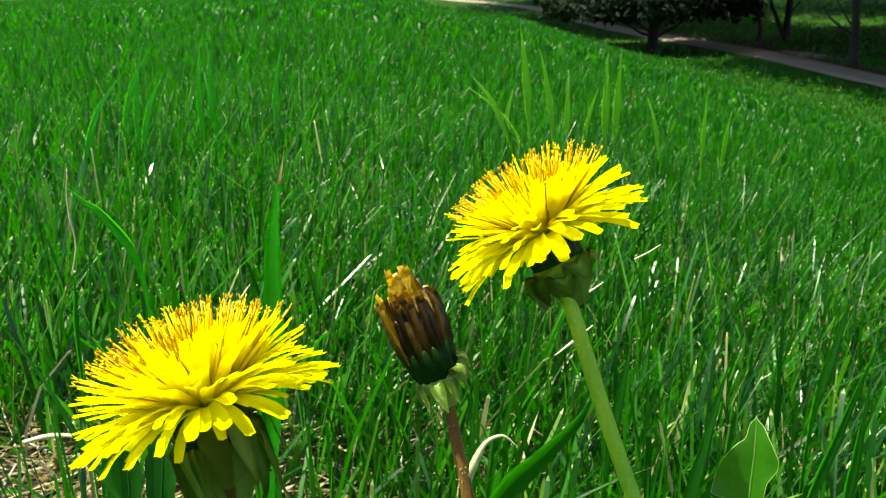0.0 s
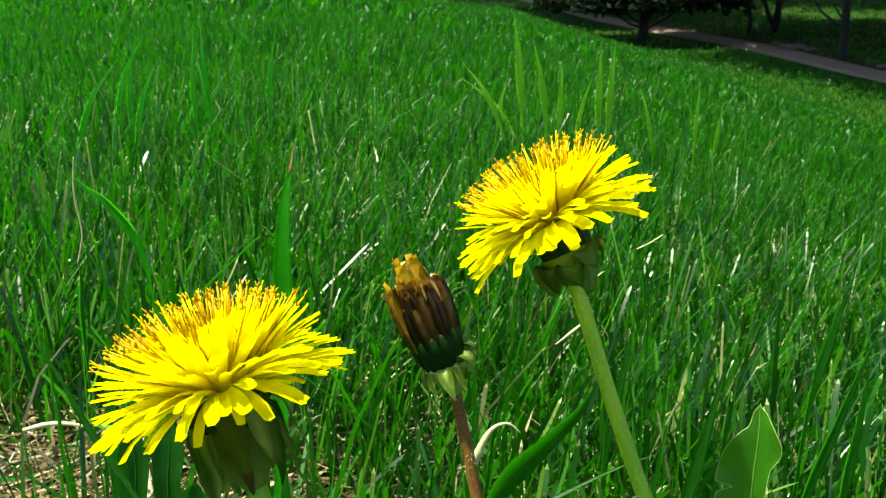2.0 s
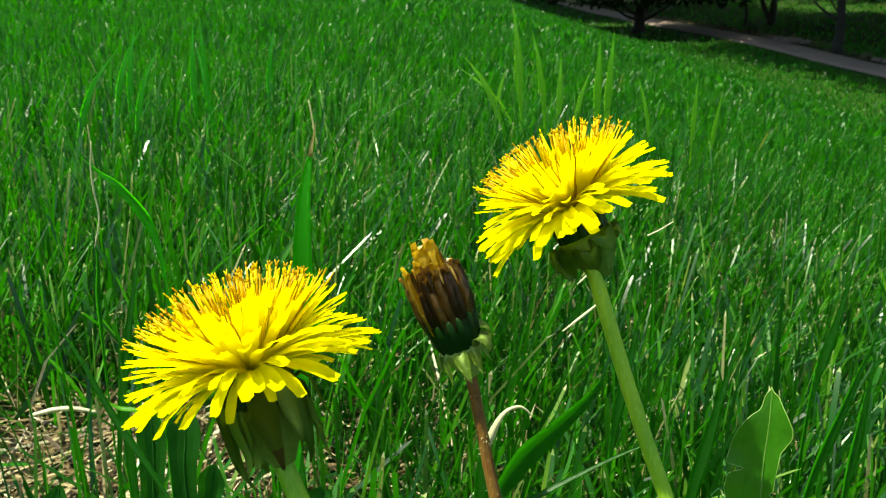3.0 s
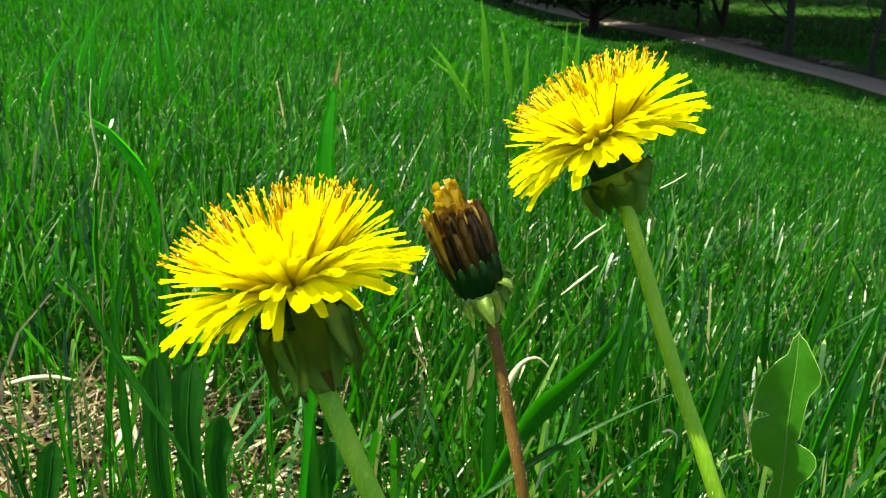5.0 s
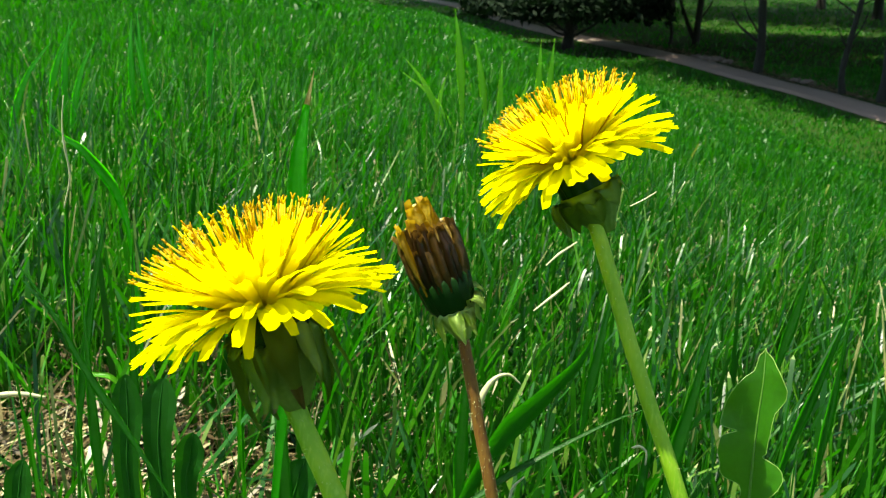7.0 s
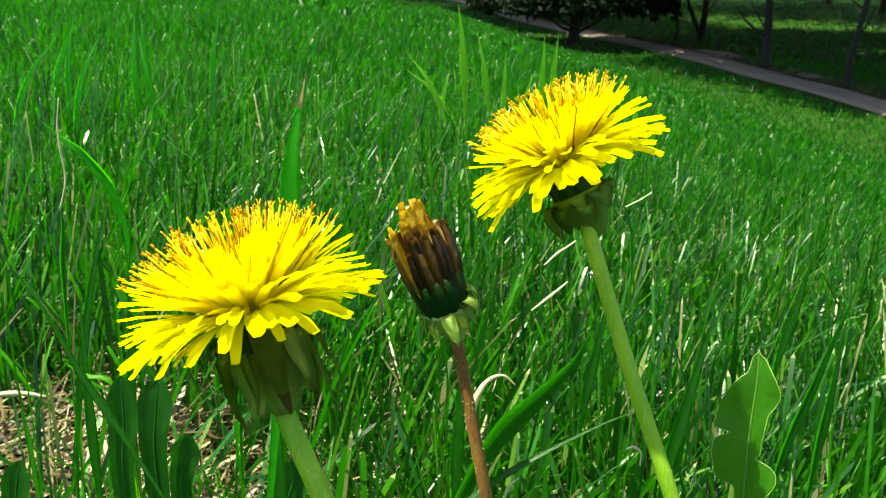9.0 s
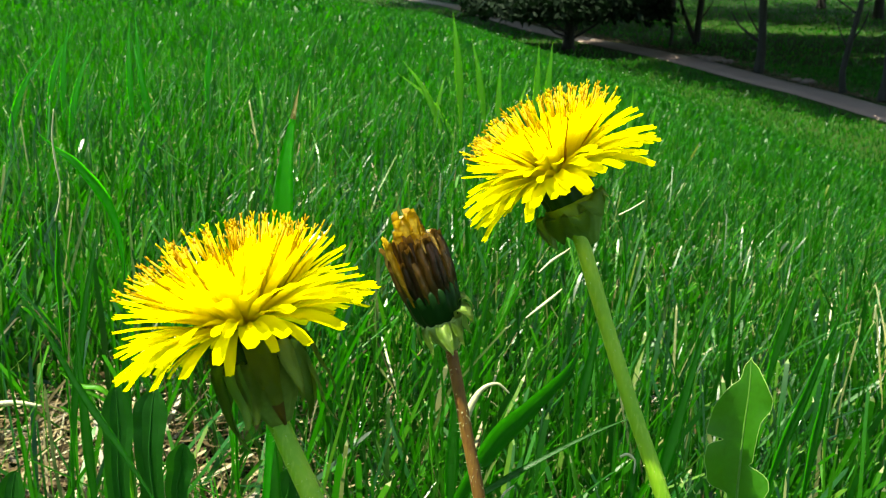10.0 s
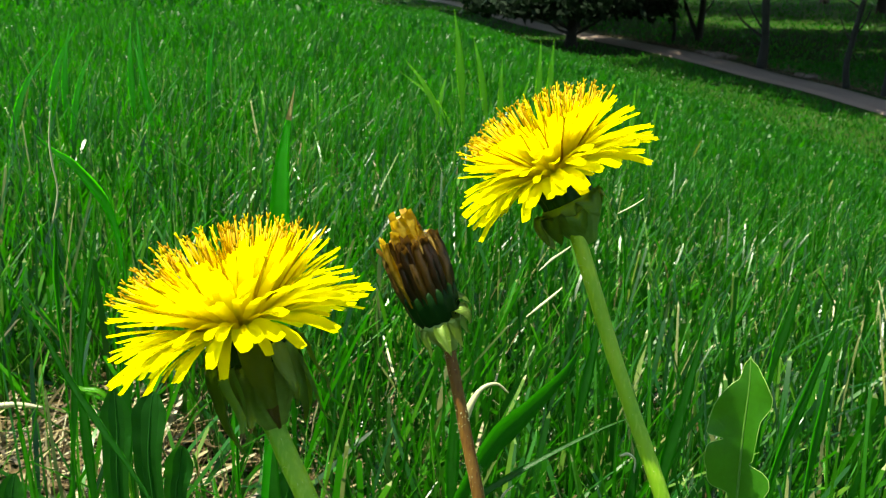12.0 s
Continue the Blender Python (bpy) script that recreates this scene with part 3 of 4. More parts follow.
# ---- single broad grass blades that stand out ----
def broad_blade(points, half, label, face=(0, -1, 0.2), brown_tip=False, group="broad grass blades", mat=None):
    line = glide(points, 8)
    root = line[-1].copy()
    n = len(line)
    blade = thing("grass_blade", root, label, "grass", group)
    f = Vector(face).normalized()

    def leaf_piece(i0, i1, name, mat, lab=""):
        bm = bmesh.new()
        rows = []
        for i in range(i0, i1):
            s = i / (n - 1)
            d = (line[min(i + 1, n - 1)] - line[max(i - 1, 0)]).normalized()
            side = d.cross(f).normalized()
            w = half * min(1.0, (s / 0.45) ** 1.05 + 0.02) * (1 if s < 0.45 else 1 - 0.65 * min(1, (s - 0.45) / 0.2))
            rows.append([bm.verts.new(line[i] - root + side * w * q + side.cross(d) * (0.22 * w * abs(q))) for q in (-1, -0.5, 0, 0.5, 1)])
        for a, b in zip(rows, rows[1:]):
            for j in range(4):
                bm.faces.new((a[j], a[j + 1], b[j + 1], b[j]))
        bmesh.ops.solidify(bm, geom=bm.faces[:], thickness=0.0002)
        part(name, bm, mat, blade, lab)

    cut = max(3, n // 9) if brown_tip else 0
    if cut:
        leaf_piece(0, cut + 1, "tip", M_TIP, "dry brown tip")
    leaf_piece(cut, n, "blade", mat or M_BLADE)
    return blade


broad_blade([(-0.0215, 0.1935, 0.1812), (-0.0238, 0.193, 0.170), (-0.0252, 0.193, 0.1586), (-0.0275, 0.195, 0.13), (-0.033, 0.197, 0.0908), (-0.039, 0.2, 0.04), (-0.041, 0.2, -0.01)], 0.0038,
            "tall broad green grass blade with a dry brown tip", face=(-0.8, -1, 0.4), brown_tip=True, mat=M_MID)
broad_blade([(0.046, 0.236, 0.108), (0.041, 0.2313, 0.1015), (0.031, 0.229, 0.092), (0.0205, 0.2259, 0.0822), (0.008, 0.222, 0.06), (-0.002, 0.22, 0.03), (-0.006, 0.22, -0.01)], 0.0038,
            "broad green grass blade leaning across the shorter grass", face=(0.3, -1, -0.1))
broad_blade([(0.062, 0.226, 0.092), (0.048, 0.222, 0.0885), (0.03, 0.216, 0.082), (0.015, 0.212, 0.074), (0.0, 0.21, 0.06), (-0.012, 0.21, 0.02), (-0.014, 0.21, -0.01)], 0.0011,
            "narrow grass blade lying across its neighbours", face=(0, -0.5, 1))
broad_blade([(-0.107, 0.27, 0.159), (-0.102, 0.27, 0.154), (-0.096, 0.27, 0.149), (-0.088, 0.27, 0.136), (-0.085, 0.268, 0.115), (-0.084, 0.266, 0.06), (-0.083, 0.266, -0.01)], 0.0017,
            "arching green grass blade", face=(-0.4, -1, 0.6), mat=M_MID)
broad_blade([(-0.0885, 0.1927, 0.1462), (-0.0786, 0.1904, 0.1319), (-0.0709, 0.1880, 0.1173), (-0.0593, 0.1845, 0.0989), (-0.0475, 0.1801, 0.0778), (-0.0417, 0.1749, 0.0539)], 0.0009,
            "narrow green grass blade arching low", face=(0.2, -1, 0.6))
for x, y, top, hw, lean in ((0.050, 0.215, 0.100, 0.0016, 0.012), (0.064, 0.24, 0.112, 0.0021, 0.02), (0.009, 0.245, 0.098, 0.0022, 0.004), (-0.032, 0.205, 0.112, 0.0021, -0.003),
                            (0.098, 0.25, 0.115, 0.0018, 0.03), (0.118, 0.26, 0.10, 0.002, 0.012), (-0.088, 0.235, 0.118, 0.0016, -0.004), (-0.084, 0.25, 0.128, 0.0014, 0.002),
                            (-0.108, 0.26, 0.14, 0.0017, 0.018), (0.132, 0.34, 0.098, 0.0024, 0.02), (0.052, 0.30, 0.098, 0.002, 0.014), (-0.062, 0.29, 0.13, 0.0017, 0.006)):
    broad_blade([(x + lean, y + 0.01, top), (x + 0.6 * lean, y + 0.004, top * 0.75), (x + 0.2 * lean, y, top * 0.4), (x, y, gz(x, y) - 0.004)], hw,
                "upright green grass blade among shorter grass", face=(0.25 * math.sin(70 * x), -1, 0.1))

# light blades of the taller tuft further up the slope
for dx, dy, top, hw, lean in ((0.0, 0.0, 0.222, 0.0048, -0.012), (0.035, 0.03, 0.195, 0.0042, -0.02), (-0.02, -0.02, 0.155, 0.0036, -0.06), (0.05, 0.02, 0.17, 0.0036, 0.005), (0.1, 0.0, 0.205, 0.0045, 0.006),
                              (0.115, 0.02, 0.21, 0.0045, 0.012), (0.0, 0.05, 0.14, 0.003, -0.09), (0.25, 0.1, 0.17, 0.003, 0.01), (0.07, 0.05, 0.15, 0.003, 0.03), (-0.04, 0.06, 0.13, 0.003, 0.02), (0.2, 0.15, 0.15, 0.003, -0.02), (0.3, 0.2, 0.15, 0.003, 0.02)):
    x, y = 0.05 + dx, 1.30 + dy
    z = gz(x, y)
    broad_blade([(x + lean, y + 0.02, z + top), (x + 0.5 * lean, y + 0.005, z + top * 0.75), (x + 0.1 * lean, y, z + top * 0.35), (x, y, z - 0.005)], hw * 1.2,
                "tall light green grass blade of a tuft", group="tall tuft of grass", mat=M_TUFT)
for px, py, top, lean in ((-0.34, 0.9, 0.15, 0.03), (-0.36, 0.95, 0.17, 0.01), (-0.30, 0.98, 0.17, 0.0), (-0.40, 1.0, 0.16, 0.04), (-0.27, 0.95, 0.15, -0.02), (-0.38, 0.85, 0.15, 0.05), (-0.24, 1.05, 0.16, 0.01), (-0.32, 1.1, 0.17, -0.01)):
    z = gz(px, py)
    broad_blade([(px + lean, py + 0.02, z + top), (px + 0.5 * lean, py + 0.005, z + top * 0.75), (px + 0.1 * lean, py, z + top * 0.35), (px, py, z - 0.005)], 0.0035,
                "tall green grass blade up the slope", group="tall tuft of grass", mat=M_MID)


def dry_curl(points, radii, label, category="straw"):
    line = glide(points, 8)
    root = line[0].copy()
    bm = tube(bmesh.new(), [p - root for p in line], radii, 7, 0.08, random.Random(2))
    ob = part("dry_stalk", bm, M_CURL, None, label, Matrix.Translation(root))
    tagged(ob, category=category, group="dry stalks")


M_CURL = leafy("bleached_straw", [(0.0, (0.46, 0.42, 0.24)), (1.0, (0.6, 0.56, 0.36))], (0.55, 0.5, 0.25), rough=0.5, amount=0.2, island=False)
dry_curl([(0.0125, 0.2195, 0.088), (0.0142, 0.219, 0.0955), (0.0175, 0.2195, 0.1015), (0.0215, 0.2205, 0.1028), (0.0248, 0.221, 0.1)], [0.0003, 0.0011, 0.0006, 0.0004, 0.0002], "curled dry whitish grass shred")
dry_curl([(-0.089, 0.231, 0.143), (-0.0868, 0.231, 0.151), (-0.0872, 0.231, 0.158), (-0.0873, 0.231, 0.164), (-0.0862, 0.231, 0.171)], [0.0002, 0.0002, 0.0003, 0.0002, 0.00012], "thin dry twisted end of a grass stalk")
broad_blade([(-0.0888, 0.2312, 0.1445), (-0.089, 0.2315, 0.138), (-0.0905, 0.232, 0.124), (-0.092, 0.233, 0.08), (-0.092, 0.234, -0.01)], 0.0008, "narrow upright green grass stalk below a dry twisted end")
dry_curl([(0.0462, 0.3436, 0.0925), (0.0512, 0.3467, 0.0960), (0.0554, 0.3494, 0.0979), (0.0592, 0.3520, 0.0997)], [0.0002, 0.0005, 0.0004, 0.0002], "pale dry grass blade leaning among the green")
dry_curl([(0.0392, 0.3198, 0.0830), (0.0439, 0.3227, 0.0856), (0.0487, 0.3256, 0.0883), (0.0531, 0.3285, 0.0910)], [0.0002, 0.0005, 0.0005, 0.0002], "pale dry grass blade leaning among the green")
dry_curl([(-0.1679, 0.3287, 0.0438), (-0.1602, 0.3311, 0.0450), (-0.1524, 0.3331, 0.0445), (-0.1445, 0.3345, 0.0424)], [0.0009, 0.0011, 0.001, 0.0005], "bleached flat straw lying over the soil")

dry_curl([(0.0528, 0.215, 0.085), (0.0546, 0.2148, 0.0857), (0.0564, 0.2146, 0.0841), (0.0564, 0.2145, 0.0806)], [0.0003, 0.0004, 0.0003, 0.0002], "small curled whitish grass shred among the green")
dry_curl([(0.0219, 0.215, 0.069), (0.0232, 0.215, 0.0741), (0.026, 0.215, 0.077)], [0.0003, 0.0004, 0.0002], "small pale bent grass shred low in the lawn")
dry_curl([(0.0655, 0.26, 0.1408), (0.062, 0.26, 0.1385), (0.0583, 0.26, 0.1366)], [0.00012, 0.00018, 0.00018], "fine dry grass awn")
broad_blade([(0.0573, 0.26, 0.1402), (0.0583, 0.26, 0.1366), (0.0605, 0.26, 0.1274), (0.0613, 0.26, 0.11), (0.0615, 0.26, 0.06), (0.0615, 0.26, gz(0.0615, 0.26) - 0.004)], 0.0004, "thin bent grass stalk standing above the lawn")
broad_blade([(-0.0815, 0.205, 0.1132), (-0.079, 0.205, 0.1112), (-0.0766, 0.205, 0.1098), (-0.0717, 0.205, 0.1084), (-0.069, 0.206, 0.1), (-0.068, 0.207, 0.06), (-0.068, 0.207, -0.01)], 0.0009, "short pale grass blade bent over sideways", face=(0.1, -0.4, 1), mat=M_TUFT)


# ---- the lawn ----
def lawn(name, x, y, seed, hmin, hmax, wmin, wmax, label, mat=None, lean=0.35, flat=False, hscale=None, tips=0.0, drift=0.25):
    """Grass blades as one mesh: each a bent strip of three quads and a tip."""
    r = np.random.RandomState(seed)
    n = len(x)
    h = r.uniform(hmin, hmax, n) * (1 if hscale is None else hscale)
    w = (wmin + (wmax - wmin) * r.uniform(0, 1, n) ** 1.8) * 0.5
    az = r.uniform(0, 2 * np.pi, n)
    tilt = np.abs(r.normal(0, lean, n)) if not flat else r.uniform(1.25, 1.6, n)
    bend = r.normal(0.25, 0.35, n) if not flat else r.normal(0, 0.25, n)
    dx, dy = np.cos(az) + (drift if not flat else 0), np.sin(az)
    q = np.hypot(dx, dy) + 1e-6
    dx, dy = dx / q, dy / q
    face = r.uniform(0, 2 * np.pi, n)
    sx, sy = np.cos(face), np.sin(face)
    z0 = ground_z(x, y) - 0.004 + (r.uniform(0.003, 0.014, n) if flat else 0)
    px, py, pz = x.copy(), y.copy(), z0
    rows = []
    cuts = (0.33, 0.33, 0.31, 0.03)
    for k, prof in enumerate((0.75, 1.0, 0.95, 0.7)):
        rows += [np.stack([px - sx * w * prof, py - sy * w * prof, pz], -1), np.stack([px + sx * w * prof, py + sy * w * prof, pz], -1)]
        a = tilt + bend * k / 3
        px, py, pz = px + dx * np.sin(a) * h * cuts[k], py + dy * np.sin(a) * h * cuts[k], pz + np.cos(a) * h * cuts[k]
    rows.append(np.stack([px, py, pz], -1))
    co = np.stack(rows, 1).reshape(-1, 3)
    b = (np.arange(n) * 9)[:, None]
    quads = np.concatenate([b + [2 * k, 2 * k + 1, 2 * k + 3, 2 * k + 2] for k in range(3)])
    ob = sheet(name, co, quads, mat or M_GRASS, b + [6, 7, 8])
    if tips:
        ob.data.materials.append(M_CUT)
        dry = (r.random_sample(n) < tips).astype(np.int32)
        ob.data.polygons.foreach_set("material_index", np.concatenate([np.zeros(3 * n, np.int32), dry]))
    return tagged(ob, label, "grass", kind="stuff")


def scatter(seed, n, r0, r1, half, power=0.5, centre=0.0):
    r = np.random.RandomState(seed)
    d = (r0 ** (1 / power) + (r1 ** (1 / power) - r0 ** (1 / power)) * r.random_sample(n)) ** power
    a = r.uniform(-half, half, n) + centre
    return d * np.sin(a), d * np.cos(a)


def patchy(x, y, seed, bare):
    """Which blades stand: thinner where the soil shows."""
    r = np.random.RandomState(seed)
    c = np.sin(31 * x + 2 * np.sin(19 * y)) * np.sin(27 * y + 1.7 * np.sin(23 * x))
    keep = 0.75 + 0.35 * c
    soil = np.exp(-(((x + 0.155) / 0.09) ** 2 + ((y - 0.33) / 0.12) ** 2))
    return r.random_sample(len(x)) < keep - bare * soil


x, y = scatter(1, 24000, 0.25, 0.85, radians(34), centre=radians(-1))
ok = patchy(x, y, 5, 0.84) & (y > 0.235)
x, y = x[ok], y[ok]
lawn("lawn_grass", x, y, 11, 0.035, 0.1, 0.0008, 0.0034, "dense short green grass blades with pale cut tips", lean=0.58, tips=0.4, drift=0.45)
x, y = scatter(2, 34000, 0.8, 2.1, radians(33))
tall = 1 + 0.55 * np.exp(-(((x + 0.42) / 0.22) ** 2 + ((y - 1.05) / 0.3) ** 2)) + 0.12 * np.sin(9 * x) * np.sin(8 * y)
lawn("lawn_grass", x, y, 12, 0.032, 0.078, 0.0014, 0.0036, "dense green grass blades up the slope", M_GRASS_FAR, lean=0.62, hscale=tall, tips=0.3)
x, y = scatter(3, 56000, 2.0, 5.5, radians(33))
lawn("lawn_grass", x, y, 13, 0.04, 0.085, 0.0026, 0.0055, "green grass of the sloping lawn", M_GRASS_FAR, lean=0.46)
x, y = scatter(4, 90000, 5.0, 26, radians(33))
far_ok = np.ones(len(x), bool)
pw = np.array([(p.x, p.y) for p in way])
far_ok = np.min(np.hypot(x[:, None] - pw[None, :, 0], y[:, None] - pw[None, :, 1]), 1) > 0.75
x, y = x[far_ok], y[far_ok]
lawn("lawn_grass", x, y, 14, 0.05, 0.11, 0.01, 0.022, "far green grass of the lawn", M_GRASS_FAR, lean=0.5)
for seed, count, r0, r1, lo, hi, label in ((6, 50000, 0.12, 1.4, 0.003, 0.007, "short green grass around the flowers"), (20, 84000, 1.3, 5.5, 0.006, 0.013, "green grass of the lawn beside and behind the flowers")):
    x, y = scatter(seed, count, r0, r1, math.pi, power=0.8)
    ok = ~((np.abs(np.arctan2(x, y)) < radians(33)) & (y > 0)) & ~((np.abs(x) < 0.09) & (np.abs(y) < 0.2))
    lawn("lawn_grass", x[ok], y[ok], 15 + seed, 0.04, 0.09, lo, hi, label, M_GRASS_FAR, lean=0.4)
x, y = scatter(8, 4200, 0.27, 1.3, radians(33))
ok = patchy(x, y, 52, 0.6)
x, y = x[ok], y[ok]
lawn("long_grass", x, y, 18, 0.07, 0.14, 0.0009, 0.0022, "long thin grass blades crossing the shorter ones", lean=0.75, tips=0.4, drift=0.5)
x, y = scatter(9, 36000, 24, 70, radians(33), power=0.7)
far_ok = np.min(np.hypot(x[:, None] - pw[None, :, 0], y[:, None] - pw[None, :, 1]), 1) > 0.95
lawn("lawn_grass", x[far_ok], y[far_ok], 19, 0.06, 0.13, 0.03, 0.06, "far green grass of the lawn", M_GRASS_FAR, lean=0.5)
r = np.random.RandomState(44)
x, y = r.uniform(-0.125, 0.02, 620), r.uniform(0.19, 0.24, 620)
lawn("lawn_grass", x, y, 45, 0.03, 0.085, 0.0008, 0.0022, "short grass between the leaves and the stems", lean=0.5, tips=0.3)
# upright cut stalks and dead blades among the green
x, y = scatter(31, 2200, 0.24, 1.3, radians(32))
ok = patchy(x, y, 51, 0.6)
x, y = x[ok], y[ok]
lawn("lawn_grass", x, y, 32, 0.075, 0.118, 0.0009, 0.002, "upright green grass stalks with pale cut ends", lean=0.14, tips=1.0)
x, y = scatter(33, 1800, 0.24, 1.0, radians(33))
lawn("dead_blades", x, y, 34, 0.04, 0.085, 0.0006, 0.0016, "thin dry straw-coloured blades leaning among the green", M_STRAW, lean=1.0, drift=0.5)
# dry thatch on the soil
x, y = scatter(7, 5600, 0.2, 0.85, radians(36), centre=radians(-3))
lawn("dry_thatch", x, y, 16, 0.02, 0.07, 0.0008, 0.0026, "dry straw-coloured thatch lying on the soil", M_STRAW, flat=True)
x, y = np.random.RandomState(9).normal(-0.15, 0.07, 2000), np.random.RandomState(10).normal(0.34, 0.09, 2000)
lawn("dry_thatch", x, y, 17, 0.02, 0.08, 0.001, 0.003, "dry brown and pale straw on bare soil", M_STRAW, flat=True)


# ---- trees along the path ----
def tree(x, y, height, girth, lean, crown_z, crown_r, crown_h, leaves, seed, label, leaf=0.11, branches=7, low=(), over=0.0, arms=(), bow=0.0, skirt=0, foliage=None):
    rng = random.Random(seed)
    r = np.random.RandomState(seed)
    z = gz(x, y)
    t = thing("tree", (x, y, z - 0.05), label, "tree", "trees along the footpath")
    top = Vector((lean * height, rng.uniform(-0.04, 0.04) * height, height))
    line = glide([(0, 0, 0), (bow, 0, height * 0.05), (0.4 * bow + lean * height * 0.1, 0, height * 0.12), (-bow + lean * height * 0.25, 0, height * 0.22), (lean * height * 0.35, 0, height * 0.34), (lean * height * 0.6, 0.02 * height, height * 0.65), top], 5)
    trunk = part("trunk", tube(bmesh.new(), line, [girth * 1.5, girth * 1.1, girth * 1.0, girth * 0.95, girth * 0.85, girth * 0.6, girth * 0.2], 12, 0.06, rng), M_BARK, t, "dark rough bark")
    for z0, dx, dz, thick in arms:
        p = min(line, key=lambda q: abs(q.z - z0))
        pts = [p, p + Vector((dx * 0.3, 0, dz * 0.2)), p + Vector((dx * 0.75, 0.05, dz * 0.6)), p + Vector((dx, 0.1, dz))]
        part("branch", tube(bmesh.new(), glide(pts, 5), [thick, thick * 0.8, thick * 0.55, thick * 0.3], 8, 0.08, rng), M_BARK, t)
    starts = [rng.uniform(0.35, 0.95) for _ in range(branches)]
    for s in [*starts, *low]:
        p = line[int(s * (len(line) - 1))]
        a = rng.uniform(0, 6.28)
        reach = crown_r * rng.uniform(0.55, 0.95)
        d = Vector((math.cos(a), math.sin(a), rng.uniform(0.15, 0.7)))
        pts = [p, p + d * reach * 0.35, p + d * reach * 0.7 + Vector((0, 0, 0.08 * reach)), p + d * reach + Vector((rng.uniform(-0.2, 0.2), rng.uniform(-0.2, 0.2), 0.1 * reach))]
        part("branch", tube(bmesh.new(), glide(pts, 4), [girth * 0.34, girth * 0.22, girth * 0.06], 7, 0.05, rng), M_BARK, t)
    if leaves:
        clumps = max(6, leaves // 90)
        cc = r.normal(0, 1, (clumps, 3))
        cc /= np.linalg.norm(cc, axis=1)[:, None]
        cc *= r.uniform(0.35, 1.0, clumps)[:, None] ** 0.6 * [crown_r, crown_r, crown_h / 2]
        cc += [lean * height * 0.7 + over, 0, crown_z + crown_h / 2]
        c = cc[r.randint(0, clumps, leaves)] + r.normal(0, 1, (leaves, 3)) * crown_r * [0.17, 0.17, 0.1]
        if skirt:  # boughs that droop all round the foot of the crown
            a, q = r.uniform(0, 2 * np.pi, 60), crown_r * r.uniform(0.15, 1.0, 60) ** 0.6
            feet = np.stack([np.cos(a) * q + over, np.sin(a) * q, crown_z + 0.02 + r.uniform(0, 0.5, 60)], -1)
            c[:skirt] = feet[r.randint(0, 60, skirt)] + r.normal(0, 1, (skirt, 3)) * [0.3, 0.3, 0.12]
        u = r.normal(0, 1, (leaves, 3))
        u /= np.linalg.norm(u, axis=1)[:, None]
        v = np.cross(u, r.normal(0, 1, (leaves, 3)))
        v /= np.linalg.norm(v, axis=1)[:, None] + 1e-9
        L = r.uniform(0.6, 1.3, (leaves, 1)) * leaf
        co = np.stack([c - u * L, c + v * L * 0.45, c + u * L, c - v * L * 0.45], 1).reshape(-1, 3)
        i = np.arange(leaves)[:, None] * 4
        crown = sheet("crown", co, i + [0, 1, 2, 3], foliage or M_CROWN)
        crown.parent = t
        tagged(crown, "dark green crown of many small leaves")
    return t


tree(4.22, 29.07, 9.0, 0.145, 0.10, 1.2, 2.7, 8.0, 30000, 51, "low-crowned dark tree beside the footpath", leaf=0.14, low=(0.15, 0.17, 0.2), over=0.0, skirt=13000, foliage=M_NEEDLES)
# over shifts the crowns, out of view, until their shade falls on the footpath
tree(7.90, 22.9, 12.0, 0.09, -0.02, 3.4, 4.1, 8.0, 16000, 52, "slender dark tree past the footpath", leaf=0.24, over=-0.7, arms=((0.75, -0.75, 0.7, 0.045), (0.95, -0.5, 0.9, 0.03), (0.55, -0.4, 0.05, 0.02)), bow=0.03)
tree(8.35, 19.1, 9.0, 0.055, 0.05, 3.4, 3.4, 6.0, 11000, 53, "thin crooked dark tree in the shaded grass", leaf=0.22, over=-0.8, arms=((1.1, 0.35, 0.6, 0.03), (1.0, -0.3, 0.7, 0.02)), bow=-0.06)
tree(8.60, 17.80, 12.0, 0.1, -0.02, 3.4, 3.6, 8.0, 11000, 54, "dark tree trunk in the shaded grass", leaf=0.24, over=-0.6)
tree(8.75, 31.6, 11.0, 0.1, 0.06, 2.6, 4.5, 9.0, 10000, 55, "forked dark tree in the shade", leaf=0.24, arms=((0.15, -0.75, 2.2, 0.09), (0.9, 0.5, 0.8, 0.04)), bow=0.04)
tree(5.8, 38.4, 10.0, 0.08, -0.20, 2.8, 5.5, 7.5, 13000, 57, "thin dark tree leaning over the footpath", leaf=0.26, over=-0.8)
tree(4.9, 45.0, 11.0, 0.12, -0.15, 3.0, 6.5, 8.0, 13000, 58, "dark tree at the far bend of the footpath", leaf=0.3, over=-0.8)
# added only to shade the far end of the footpath
tree(4.6, 56.0, 12.0, 0.12, -0.18, 3.0, 7.0, 9.0, 12000, 59, "dark tree added further along the footpath to shade it", leaf=0.32, over=-0.8)
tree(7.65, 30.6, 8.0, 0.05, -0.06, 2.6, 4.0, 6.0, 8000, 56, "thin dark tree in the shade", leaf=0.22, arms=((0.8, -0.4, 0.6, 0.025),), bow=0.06)
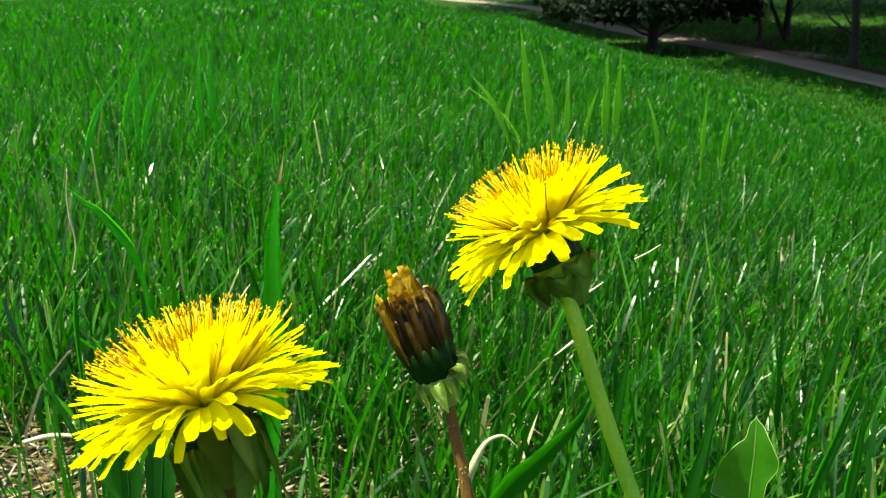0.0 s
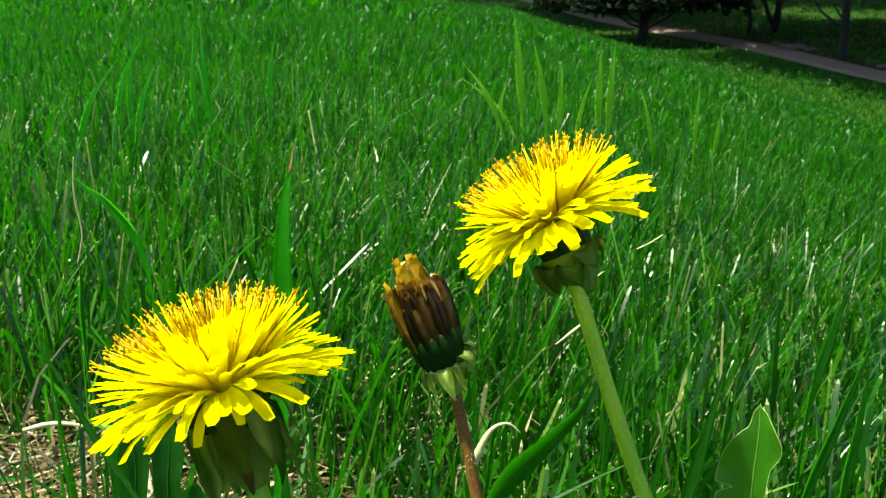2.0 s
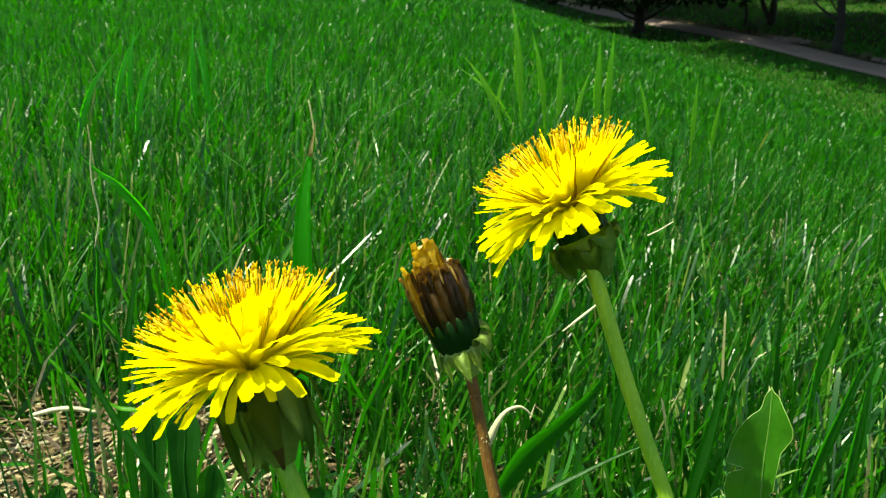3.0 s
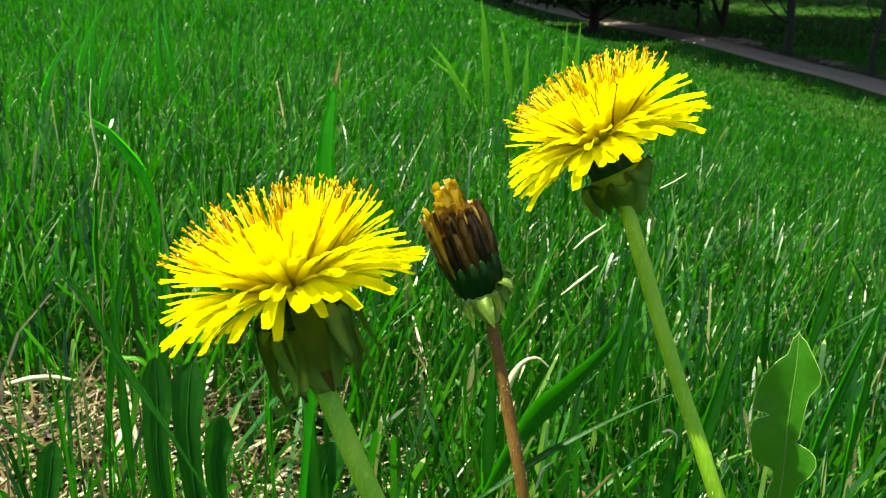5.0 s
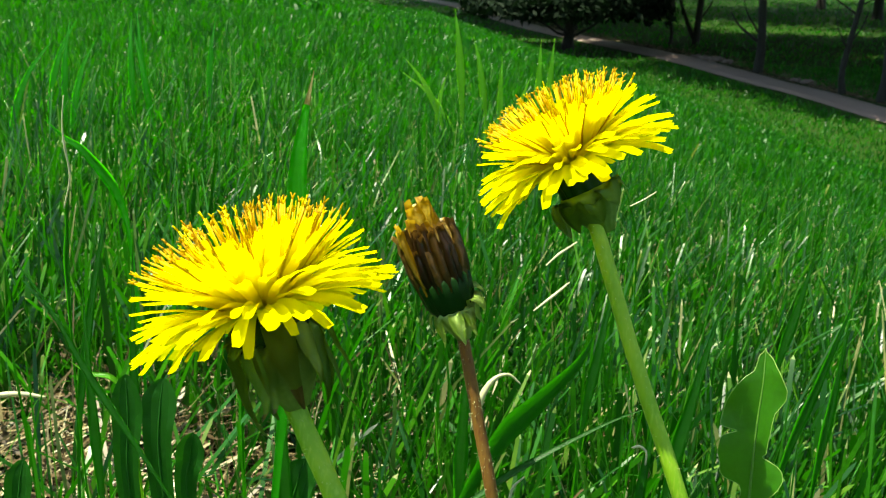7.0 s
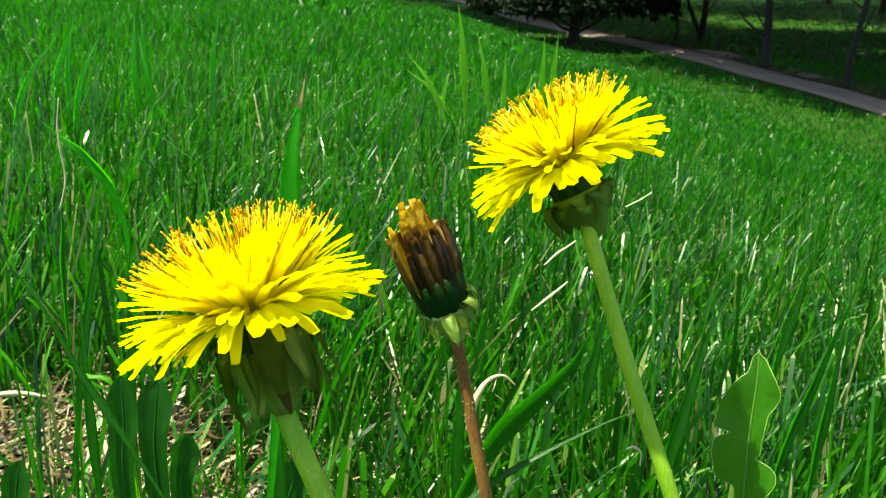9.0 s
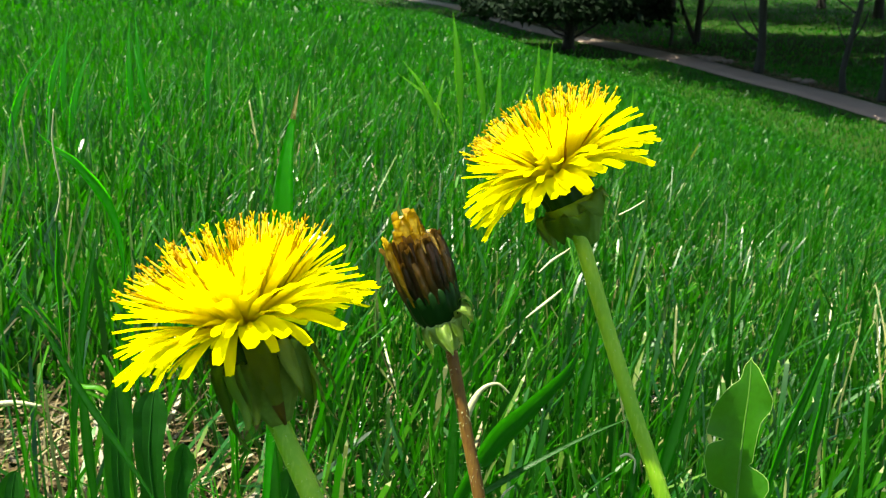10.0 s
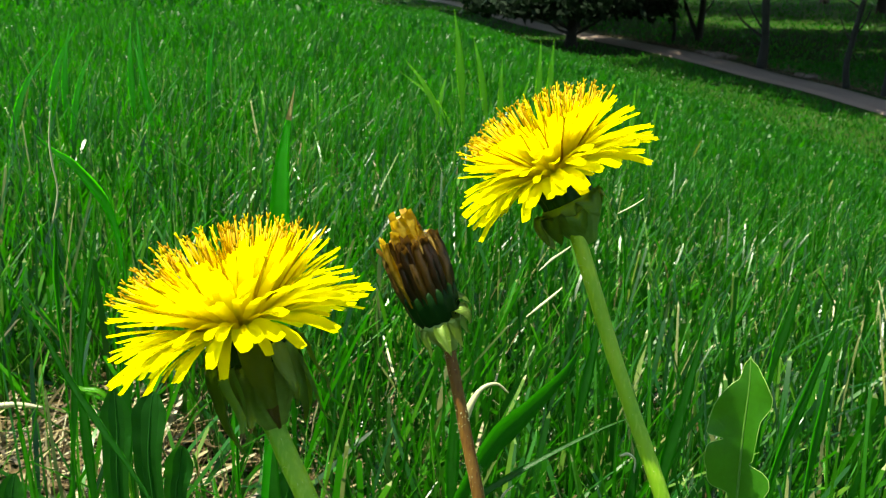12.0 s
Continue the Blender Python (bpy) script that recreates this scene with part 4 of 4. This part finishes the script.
# mostly unseen trees, added so that their crowns darken the ground past the path
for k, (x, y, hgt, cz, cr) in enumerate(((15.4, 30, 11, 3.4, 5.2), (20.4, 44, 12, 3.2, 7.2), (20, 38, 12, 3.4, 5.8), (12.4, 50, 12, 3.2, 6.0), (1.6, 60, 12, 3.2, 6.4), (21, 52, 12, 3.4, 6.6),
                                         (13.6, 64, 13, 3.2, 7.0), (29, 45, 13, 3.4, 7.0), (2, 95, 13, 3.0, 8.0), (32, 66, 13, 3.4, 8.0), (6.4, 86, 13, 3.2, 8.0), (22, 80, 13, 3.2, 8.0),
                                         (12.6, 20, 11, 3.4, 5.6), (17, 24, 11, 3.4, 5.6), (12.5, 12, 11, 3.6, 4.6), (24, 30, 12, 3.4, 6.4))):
    tree(x, y, hgt, 0.17 + 0.02 * (k % 4), 0.03 * ((k % 3) - 1), cz, cr, hgt - cz, 4200 if k != 1 else 7000, 70 + k, "tree added beyond the footpath, mostly out of view, to shade the ground", leaf=0.3, over=-2.0 if k == 1 else 0.0)


# ---- stones and litter beside the path ----
def stone(x, y, size, seed):
    rng = random.Random(seed)
    bm = bmesh.new()
    bmesh.ops.create_icosphere(bm, subdivisions=3, radius=size)
    for v in bm.verts:
        v.co *= 1 + 0.25 * noise.noise(v.co * (1.6 / size) + Vector((seed, 0, 0)))
        v.co.z *= 0.5
        v.co.x *= 1.4
    ob = part("stone", bm, M_STONE, None, "weathered brown-grey stone in the grass beside the footpath", pose(x, y, gz(x, y) + size * 0.2, 0, 0, rng.uniform(0, 180)))
    tagged(ob, category="stone", group="stones beside the path")


for k, (x, y, s) in enumerate(((7.5, 26.00, 0.17), (7.66, 25.53, 0.2), (7.85, 25.07, 0.15), (7.45, 26.67, 0.13), (8.2, 21.22, 0.13), (8.3, 20.79, 0.15), (8.25, 22.12, 0.1))):
    stone(x, y, s, 5 + k)


# fallen leaves and bare earth along the far edge of the path
r = np.random.RandomState(61)
pick = r.randint(32, 16 * 6, 5200)
x = np.array([way[i].x for i in pick]) + 0.62 + r.gamma(1.5, 0.28, 5200)
y = np.array([way[i].y for i in pick]) + r.uniform(-0.6, 0.6, 5200)
lawn("leaf_litter", x, y, 62, 0.06, 0.14, 0.04, 0.09, "brown fallen leaves along the footpath", M_LITTER, flat=True)
